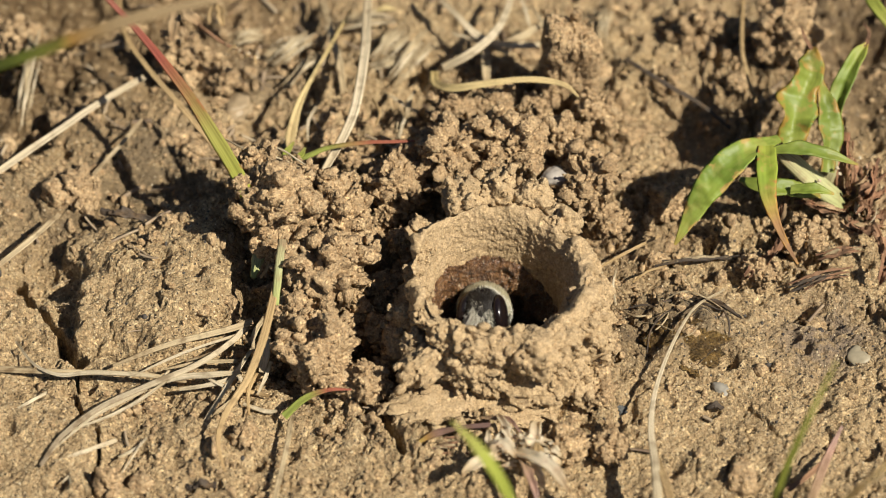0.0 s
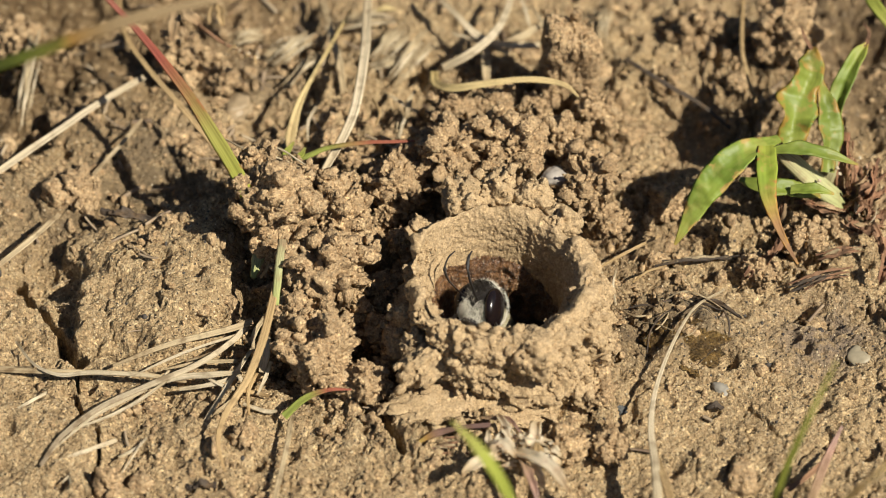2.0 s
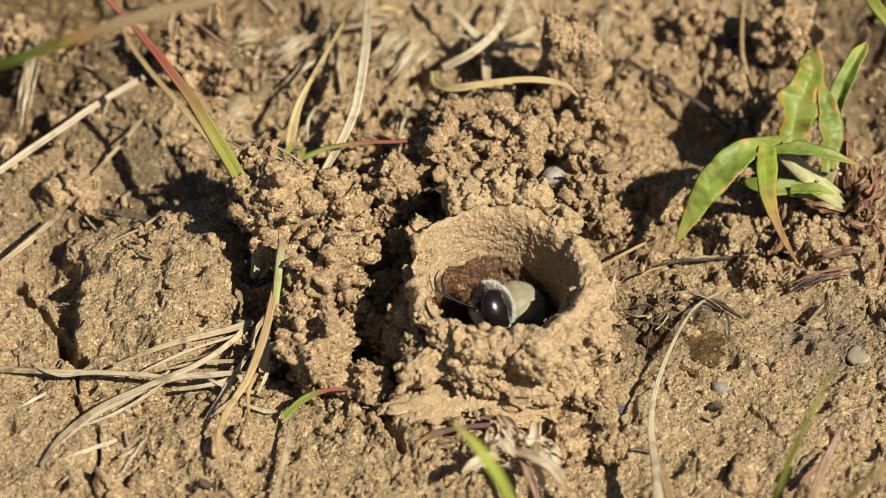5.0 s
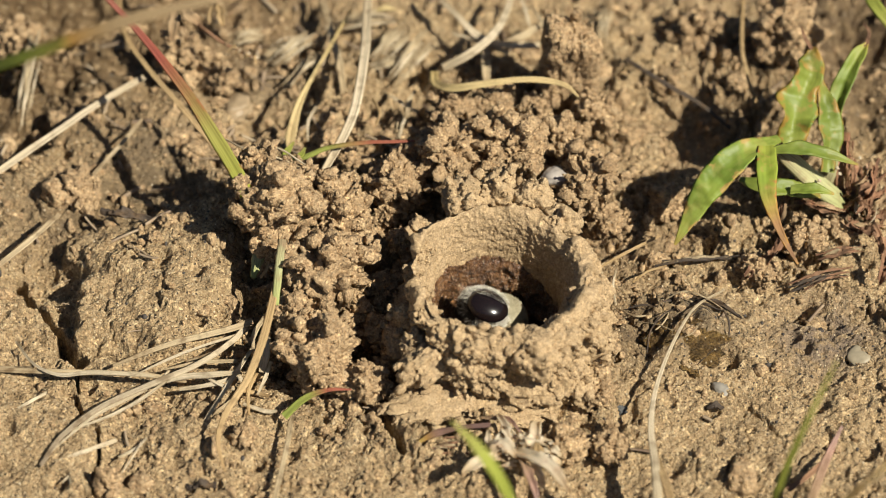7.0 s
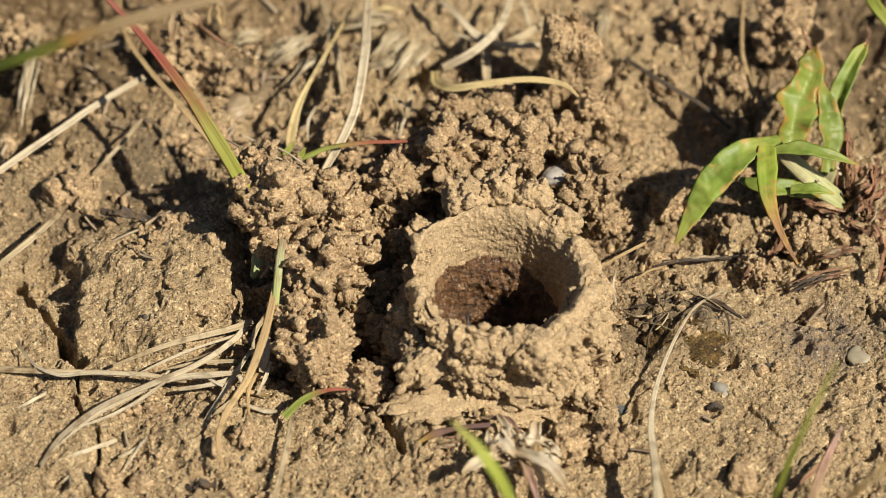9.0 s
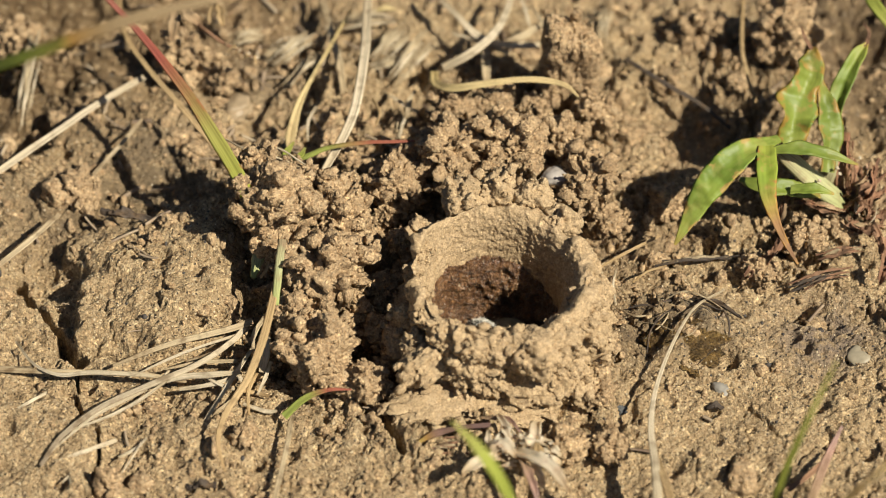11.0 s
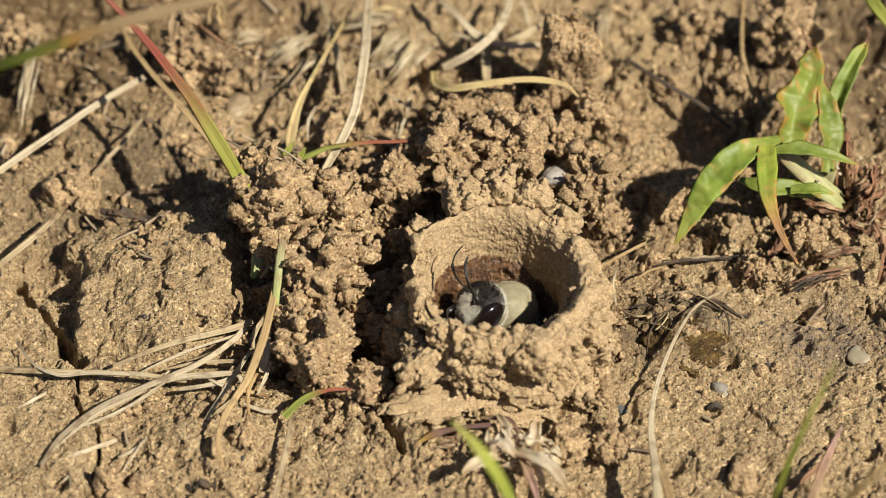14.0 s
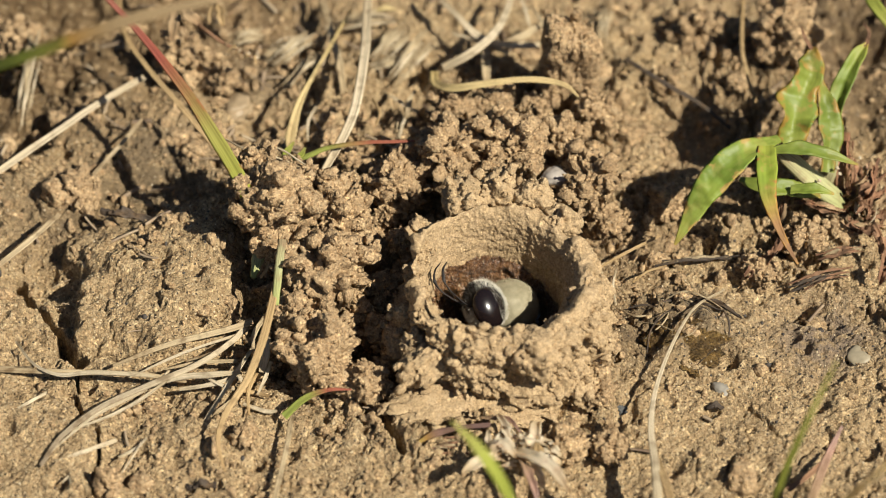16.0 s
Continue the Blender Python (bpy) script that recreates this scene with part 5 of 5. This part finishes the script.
def ovoid(name, r, mat, at=(0, 0, 0), turn=(0, 0, 0), rough=0.02, seed=1, sub=4):
    v, f = ico(sub)
    v = v * (1 + rough * layered(v * 2.2 + seed, seed, 3))[:, None] * np.array(r)
    m = np.array(Euler([radians(a) for a in turn]).to_matrix())
    return mesh_of(name, v @ m.T + np.array(at), f, [mat])


def hair(name, n, r, at, keep, length, mat, seed, lean=(0, 0, 0), width=0.035, spread=0.5):
    """Fine tapering hairs standing on an ovoid, where keep(unit normal) holds."""
    rng = np.random.default_rng(seed)
    d = rng.normal(size=(n * 6, 3))
    d /= np.linalg.norm(d, axis=1, keepdims=True)
    d = d[[bool(keep(q)) for q in d]][:n]
    base = d * np.array(r) + np.array(at)
    way = d / np.array(r)
    way /= np.linalg.norm(way, axis=1, keepdims=True)
    way = way + spread * rng.normal(size=d.shape) * 0.5 + np.array(lean)
    way /= np.linalg.norm(way, axis=1, keepdims=True)
    ln = length * rng.uniform(0.6, 1.2, (len(d), 1))
    side = np.cross(way, rng.normal(size=d.shape))
    side *= width / 2 / np.linalg.norm(side, axis=1, keepdims=True)
    bend = rng.normal(size=d.shape) * 0.12 * ln
    mid = base + way * ln * 0.55 + bend
    tip = base + way * ln + bend * 2.2
    v = np.stack([base - side, base + side, mid + side * 0.8, mid - side * 0.8, tip + side * 0.15, tip - side * 0.15], 1).reshape(-1, 3)
    k = np.arange(len(d))[:, None] * 6
    f = np.vstack([k + np.array([[0, 1, 2, 3]]), k + np.array([[3, 2, 4, 5]])])
    return mesh_of(name, v, f, [mat])


bee = thing("bee", "black solitary bee with pale furry face in its burrow", "bee")
# thorax: long axis along y, its back towards z
part("thorax", ovoid("thorax", (2.1, 2.4, 2.05), HAIR_CREAM), bee, "cream furry thorax")
part("thorax_fur", hair("thorax_fur", 24000, (2.09, 2.39, 2.04), (0, 0, 0), lambda q: True, 0.13, HAIR_CREAM, 4, (0, -0.7, 0.1), 0.015, 0.45), bee, "dense cream hair")
part("abdomen", ovoid("abdomen", (2.6, 4.0, 2.3), CHITIN, (0, -6.2, -0.8), (-12, 0, 0)), bee)
for sx in (-1, 1):
    part("leg", strip("leg", [(sx * 1.4, 1.2, -1.6), (sx * 2.2, 2.0, -2.2), (sx * 2.0, 3.2, -2.0), (sx * 1.6, 4.0, -1.6)], [0.5, 0.6, 0.5, 0.25], CHITIN, thick=0.45, across=7), bee)
    part("leg", strip("leg", [(sx * 1.9, -0.2, -1.6), (sx * 2.8, 0.2, -1.8), (sx * 3.0, -1.5, -1.2), (sx * 2.8, -3.0, -1.0)], [0.5, 0.65, 0.55, 0.25], CHITIN, thick=0.45, across=7), bee)
# head: face towards y, crown towards z
head = part("head", ovoid("head", (1.5, 1.3, 1.7), DULL_CHITIN, rough=0.03), bee)
for sx in (-1, 1):
    part("compound_eye", ovoid("compound_eye", (0.6, 1.12, 1.4), EYE_BLACK, (sx * 1.12, 0.1, 0.0), (0, sx * -8, sx * -14), 0.0), head, "glossy black compound eye")
part("clypeus", ovoid("clypeus", (0.7, 0.4, 0.45), CHITIN, (0, 0.95, -1.15), rough=0.05, seed=3), head)
part("face_fur", hair("face_fur", 5200, (1.45, 1.33, 1.72), (0, 0, 0), lambda q: q[1] > 0.05 and abs(q[0]) < 0.72 and -0.95 < q[2] < 0.12 + 0.16 * math.sin(q[0] * 9), 0.27, HAIR_PALE, 6, (0, 0.0, -0.6), 0.016, 0.45), head, "whitish hair on the lower face")
part("brow_fur", hair("brow_fur", 1500, (1.5, 1.32, 1.72), (0, 0, 0), lambda q: q[2] > 0.1 and abs(q[0]) < 0.7 and q[1] > 0.1, 0.22, HAIR_DARK, 8, (0, 0.1, 0.4), 0.024), head, "dark hair on the brow")
part("crest_fur", hair("crest_fur", 500, (1.48, 1.32, 1.72), (0, 0, 0), lambda q: 0.05 < q[2] < 0.5 and abs(q[0]) < 0.3 and q[1] > 0.3, 0.3, HAIR_PALE, 10, (0, 0.2, 0.3), 0.018, 0.5), head, "pale tuft between the antennae")
part("crown_fur", hair("crown_fur", 2300, (1.5, 1.3, 1.7), (0, 0, 0), lambda q: q[1] < 0.28 + 0.08 * math.sin(q[0] * 7) and q[2] > -0.4 and (q[2] > 0.6 or q[1] < -0.2) and abs(q[0]) < 0.62, 0.17, HAIR_PALE, 7, (0, 0.0, 0.5), 0.016, 0.5), head, "whitish hair behind the crown")
part("cheek_fur", hair("cheek_fur", 1500, (1.8, 1.25, 1.68), (0, -0.2, 0), lambda q: abs(q[0]) > 0.45 and -0.8 < q[1] < -0.15, 0.14, HAIR_PALE, 9, (0, 0.3, 0), 0.016, 0.5), head, "whitish hair behind the eyes")
for ox, oz in ((-0.35, 1.62), (0.35, 1.62), (0, 1.56)):
    part("ocellus", ovoid("ocellus", (0.13, 0.13, 0.13), EYE_BLACK, (ox, 0.35 + (0.2 if ox == 0 else 0), oz), sub=3), head)
antennae = []
for sx in (-1, 1):
    a = part("antenna", strip("antenna", [(0, 0, 0), (sx * 0.15, 0.35, 0.75), (sx * 0.25, 0.5, 1.2), (sx * 0.3, 0.7, 1.9), (sx * 0.25, 0.65, 2.7), (sx * 0.05, 0.2, 3.3), (sx * -0.1, -0.4, 3.5)], [0.2, 0.2, 0.19, 0.23, 0.24, 0.22, 0.1], DULL_CHITIN, thick=0.22, across=7, wave=0.02), head)
    part("mandible", strip("mandible", [(sx * 0.85, 0.95, -1.3), (sx * 0.7, 1.35, -1.75), (sx * 0.1, 1.5, -2.0)], [0.5, 0.4, 0.1], CHITIN, thick=0.3, across=7), head)
    antennae.append((a, sx))

HEAD = 1.15
for ob in (head, *head.children):
    ob.data.transform(Matrix.Scale(HEAD, 4))

# views of the head: face and crown directions, and where the thorax lies from it in mm, as right, up, towards the eye
POSES = {
    "front": ((-0.36, -0.05, 0.9), (0.0, 0.95, 0.15), (0.0, 0.35, -2.5)),
    "half": ((-0.62, 0.10, 0.76), (0.12, 0.95, 0.1), (0.4, -1.9, -2.8)),
    "bowed": ((-0.35, -0.88, 0.25), (-0.9, 0.35, 0.2), (1.3, -1.0, -2.8)),
    "side": ((-0.9, -0.38, 0.22), (-0.34, 0.92, 0.18), (1.95, -0.1, -2.8)),
    "tipped": ((-0.62, 0.30, 0.70), (0.72, 0.62, 0.25), (2.1, -0.1, -2.9)),
    "sunk": ((-0.3, -0.35, 0.85), (0.0, 0.9, 0.4), (0.6, -2.4, -2.4)),
    "low": ((-0.6, -0.55, 0.55), (0.05, 0.55, 0.85), (2.1, 0.0, -2.9)),
}


def facing(at, ahead, crown):
    y = (V_RIGHT * ahead[0] + V_UP * ahead[1] + V_OUT * ahead[2]).normalized()
    z = V_RIGHT * crown[0] + V_UP * crown[1] + V_OUT * crown[2]
    z = (z - y * z.dot(y)).normalized()
    x = y.cross(z)
    return Matrix.Translation(Vector(at) * MM) @ Matrix((x, y, z)).transposed().to_4x4()


# seconds, place of the head, pose, lift of the antennae in degrees
BEE = [(0.0, (3.19, -8.77, 1.70), "front", -130), (0.3, (3.09, -9.09, 3.00), "half", -30), (0.5, (3.18, -8.85, 3.00), "half", -20), (0.8, (3.46, -8.64, 1.70), "front", -130), (1.0, (3.36, -9.00, 1.70), "front", -130),
       (1.3, (3.28, -9.00, 1.70), "front", -130), (1.5, (3.18, -9.45, 3.00), "half", -10), (1.8, (3.18, -9.09, 3.00), "half", 0), (2.0, (3.00, -9.21, 3.00), "half", -30), (2.3, (2.74, -9.09, 3.00), "half", -10), (2.5, (3.00, -9.21, 3.00), "half", 0),
       (2.8, (3.26, -9.33, 3.00), "half", -8), (3.0, (3.26, -9.45, 3.00), "half", 0), (3.3, (3.26, -9.45, 3.00), "half", 0), (3.5, (3.18, -9.33, 3.00), "half", 0), (4.0, (3.30, -9.57, 3.00), "bowed", -60), (4.2, (3.39, -9.57, 3.00), "bowed", -60),
       (4.9, (3.87, -9.27, 3.00), "side", -30), (5.6, (3.00, -9.39, 3.00), "half", -20), (6.3, (2.94, -8.64, 1.70), "front", -130), (6.5, (2.94, -8.64, 1.70), "front", -130), (6.8, (3.22, -8.97, 3.00), "low", -60), (7.0, (3.13, -9.39, 3.00), "bowed", -60),
       (7.3, (3.22, -9.45, 3.00), "bowed", -60), (7.5, (3.13, -9.39, 3.00), "bowed", -60), (7.7, (2.96, -9.45, 3.00), "bowed", -60), (7.9, (2.93, -9.13, 1.70), "front", -130), (8.0, (2.76, -8.89, 1.70), "front", -130), (8.2, (2.58, -9.00, 1.70), "front", -130),
       (8.3, (2.19, -9.01, 0.10), "sunk", -60), (8.5, (1.90, -9.50, -2.30), "sunk", -25), (8.7, (1.96, -6.02, -5.00), "sunk", -30), (9.0, (2.15, -5.44, -6.00), "sunk", -15), (9.6, (2.30, -3.70, -9.00), "sunk", -40), (10.6, (3.06, -6.58, -5.00), "side", -40), (11.3, (3.27, -10.32, 0.20), "side", -20),
       (11.5, (3.53, -10.53, 0.80), "side", -10), (11.8, (3.35, -10.56, 1.20), "side", -30), (12.0, (3.61, -9.61, 2.60), "side", -50), (12.3, (3.43, -10.09, 2.60), "side", -40), (12.5, (3.70, -9.39, 3.00), "side", -50), (12.8, (3.44, -8.79, 3.00), "side", -50),
       (13.0, (3.26, -9.51, 3.00), "side", -40), (13.5, (3.18, -9.09, 3.00), "side", -40), (14.0, (3.04, -9.39, 3.00), "tipped", -40), (14.3, (2.87, -8.79, 3.00), "tipped", -5), (14.5, (2.87, -8.91, 3.00), "tipped", 0), (14.8, (3.13, -9.45, 3.00), "low", 0),
       (15.0, (3.13, -9.57, 3.00), "low", -5), (15.5, (3.53, -9.09, 3.00), "side", -10), (16.0, (3.26, -9.15, 3.00), "side", -10)]

# ---- passing fly: its head towards -x ----
FLY_BROWN = plain("brown_fly_hair", (0.17, 0.105, 0.05), (0.30, 0.20, 0.10), 0.7, 0.2, 3000)
FLY_WING = fibre("clear_brown_wing", [(0, (0.34, 0.25, 0.15)), (1, (0.42, 0.33, 0.22))], glow=0.5, streak=0.5)
fly = thing("fly", "small brown furry fly passing low over the soil", "fly")
part("thorax", ovoid("fly_thorax", (0.95, 0.8, 0.8), FLY_BROWN), fly)
part("abdomen", ovoid("fly_abdomen", (1.25, 0.85, 0.75), FLY_BROWN, (1.7, 0, -0.1)), fly)
part("head", ovoid("fly_head", (0.5, 0.65, 0.6), FLY_BROWN, (-1.25, 0, -0.05)), fly)
part("fur", hair("fly_fur", 2500, (0.95, 0.8, 0.8), (0, 0, 0), lambda q: True, 0.25, FLY_BROWN, 21, (0.5, 0, 0.1), 0.03), fly)
for sy in (-1, 1):
    part("wing", strip("wing", [(0.1, sy * 0.5, 0.6), (1.1, sy * 1.7, 0.9), (2.3, sy * 2.6, 0.9)], [0.5, 1.3, 0.5], FLY_WING, thick=0.05, fold=0.05, face=(0, 0, 1), across=7), fly)
    for k, x in enumerate((-0.5, 0.1, 0.7)):
        part("leg", strip("leg", [(x, sy * 0.5, -0.5), (x + 0.1 * k, sy * 1.0, -0.6), (x + 0.3 * k, sy * 1.2, -0.95)], [0.12, 0.12, 0.06], CHITIN, thick=0.1, across=5), fly)
FLY_FROM, FLY_TO = (190, -15), (-190, -20)
FLY = [(0.0, (*FLY_FROM, ground_z(*FLY_FROM) + 0.9)), (3.6, (*FLY_FROM, ground_z(*FLY_FROM) + 0.9)), (3.9, (72.43, -21.82, 14)), (4.0, (18.67, -22.22, 14)), (4.1, (-35.57, -22.67, 14)),
       (4.4, (*FLY_TO, ground_z(*FLY_TO) + 0.9)), (16.0, (*FLY_TO, ground_z(*FLY_TO) + 0.9))]


# ---- loose crumbs and litter ----
def scattered(name, n, seed, size, sub, mat, label, where):
    """Many loose crumbs lying on the soil, joined."""
    rng = np.random.default_rng(seed)
    xy = np.stack([rng.uniform(-39, 39, n * 4), rng.uniform(-29, 33, n * 4)], 1)
    dens = where(xy[:, 0], xy[:, 1])
    away = np.hypot(xy[:, 0] - NEST.x, xy[:, 1] - NEST.y)
    xy = xy[(rng.uniform(size=len(xy)) < dens) & (away > 9.0)][:n]
    z = ground_height(xy[:, 0], xy[:, 1])
    kinds = [lump(200 + k, sub, 0.9) if sub > 3 and k % 2 else chip(200 + k, min(sub, 3)) for k in range(8)]
    r = size[0] + (size[1] - size[0]) * rng.uniform(size=len(xy)) ** 2.5
    vs, fs, at = [], [], 0
    for k in range(len(xy)):
        v, f = kinds[k % 8]
        m = np.array(Euler(rng.uniform(0, 6.28, 3)).to_matrix())
        vs.append(v @ m.T * r[k] * rng.uniform(0.5, 1.3, 3) + np.array([xy[k, 0], xy[k, 1], z[k] + 0.15 * r[k]]))
        fs.append(f + at)
        at += len(v)
    ob = new(name, mesh_of(name, np.vstack(vs), np.vstack(fs), [mat]))
    return tagged(ob, label, "soil crumbs", kind="stuff")


def looseness(x, y):
    p = np.stack([x, y, 0 * x], 1)
    base = 0.35 + 0.35 * layered(p / 6, 91, 2)
    heap = np.exp(-((x + 6) ** 2 / 260 + (y - 2) ** 2 / 220))
    firm = np.exp(-((x + 22) ** 2 + (y + 4) ** 2) / 60) + np.exp(-((x - 24) ** 2 + (y + 20) ** 2) / 120) + np.exp(-((x + 34) ** 2 + (y + 16) ** 2) / 90)
    return np.clip(base + 0.7 * heap - 0.6 * firm, 0.04, 1)


scattered("soil_crumbs", 6500, 11, (0.09, 0.26), 1, CLOD, "loose fine crumbs of dry clay on the soil", looseness)
scattered("soil_crumbs", 2000, 15, (0.22, 0.6), 2, CLOD, "loose small crumbs of dry clay on the soil", looseness)
scattered("soil_crumbs", 330, 12, (0.45, 1.15), 4, CLOD, "loose coarse crumbs of dry clay on the soil", looseness)


QUARTZ = plain("pale_grit_grain", (0.46, 0.37, 0.24), (0.62, 0.52, 0.37), 0.45, 0.5, 2000)
GRIT = plain("dark_grit_grain", (0.035, 0.03, 0.027), (0.08, 0.068, 0.058), 0.75, 0.2, 2000)
scattered("pale_grit", 2600, 13, (0.04, 0.11), 1, QUARTZ, "tiny pale glinting grit on the soil", lambda x, y: np.full(len(x), 0.6))
scattered("dark_grit", 900, 14, (0.05, 0.15), 1, GRIT, "tiny dark grit on the soil",
          lambda x, y: 0.12 + np.exp(-((x - 21) ** 2 + (y + 7) ** 2) / 60) + 0.8 * np.exp(-((x - 27) ** 2 / 60 + (y + 10) ** 2 / 20)) + 0.6 * np.exp(-((x + 22) ** 2 + (y + 2) ** 2) / 50) + 0.6 * np.exp(-((x - 29) ** 2 + (y - 0) ** 2) / 50))

scattered("dark_grit", 170, 16, (0.12, 0.3), 2, GRIT, "small dark mineral grains bedded in the soil",
          lambda x, y: 0.05 + 0.9 * np.exp(-((x + 22) ** 2 + (y + 3) ** 2) / 40) + 0.7 * np.exp(-((x - 26) ** 2 / 60 + (y + 11) ** 2 / 20)) + 0.8 * np.exp(-((x + 17.5) ** 2 + (y + 25) ** 2) / 9))


def litter(n, seed):
    """Tiny broken fibres and dark bits lying about, joined."""
    rng = np.random.default_rng(seed)
    vs, fs, at = [], [], 0
    xy = np.stack([rng.normal(-6, 18, n), rng.normal(12, 14, n)], 1)
    z = ground_height(xy[:, 0], xy[:, 1])
    for k in range(n):
        if math.hypot(xy[k, 0] - NEST.x, xy[k, 1] - NEST.y) < 9.5:
            continue
        a = rng.uniform(0, 6.28)
        ln, w = rng.uniform(0.5, 3.0), rng.uniform(0.06, 0.2)
        u = np.linspace(-0.5, 0.5, 7)
        c = np.stack([xy[k, 0] + np.cos(a) * u * ln, xy[k, 1] + np.sin(a) * u * ln + rng.normal() * 0.3 * (u * u) * ln, z[k] + 0.35 + 0.25 * rng.normal() * u * ln], 1)
        side = np.array([-math.sin(a), math.cos(a), 0.2]) * w
        up = np.array([0, 0, 0.05])
        v = np.stack([c - side, c + up, c + side, c - up], 1).reshape(-1, 3)
        vs.append(v)
        fs.append(lattice(7, 4, True) + at)
        at += len(v)
    return tagged(new("plant_litter", mesh_of("plant_litter", np.vstack(vs), np.vstack(fs), [GREY_LITTER])), "broken bits of dead grass on the soil", "plant litter", kind="stuff")


GREY_LITTER = plain("litter_fibre", (0.14, 0.09, 0.06), (0.40, 0.31, 0.2), 0.7, 0.3, 300)
litter(170, 5)


def motions():
    """The bee climbs, turns its head and feels about with its antennae; a fly passes."""
    body_rows, head_rows, feel = [], [], {sx: [] for a, sx in antennae}
    for k, (t, at, kind, lift) in enumerate(BEE):
        ahead, crown, rear = POSES[kind]
        h = facing(at, ahead, crown)
        off = (V_RIGHT * rear[0] + V_UP * rear[1] + V_OUT * rear[2])
        b = facing(Vector(at) + off, (-rear[0], -rear[1], -rear[2]), (0.1, 1.0, 0.3))
        body_rows.append((t, b))
        head_rows.append((t, b.inverted() @ h))
        for a, sx in antennae:
            feel[sx].append((t, pose(sx * 0.45 * HEAD * MM, 1.1 * HEAD * MM, 0.35 * HEAD * MM, lift + 10 * math.sin(k * 2.1 + sx), 42 if kind == "tipped" else 55 if kind == "low" else 0, sx * -6 + 8 * math.sin(k * 1.3))))
    walk(bee, body_rows)
    walk(head, head_rows)
    walk(fly, [(t, pose(at[0] * MM, at[1] * MM, at[2] * MM)) for t, at in FLY])
    for a, sx in antennae:
        walk(a, feel[sx])


motions()
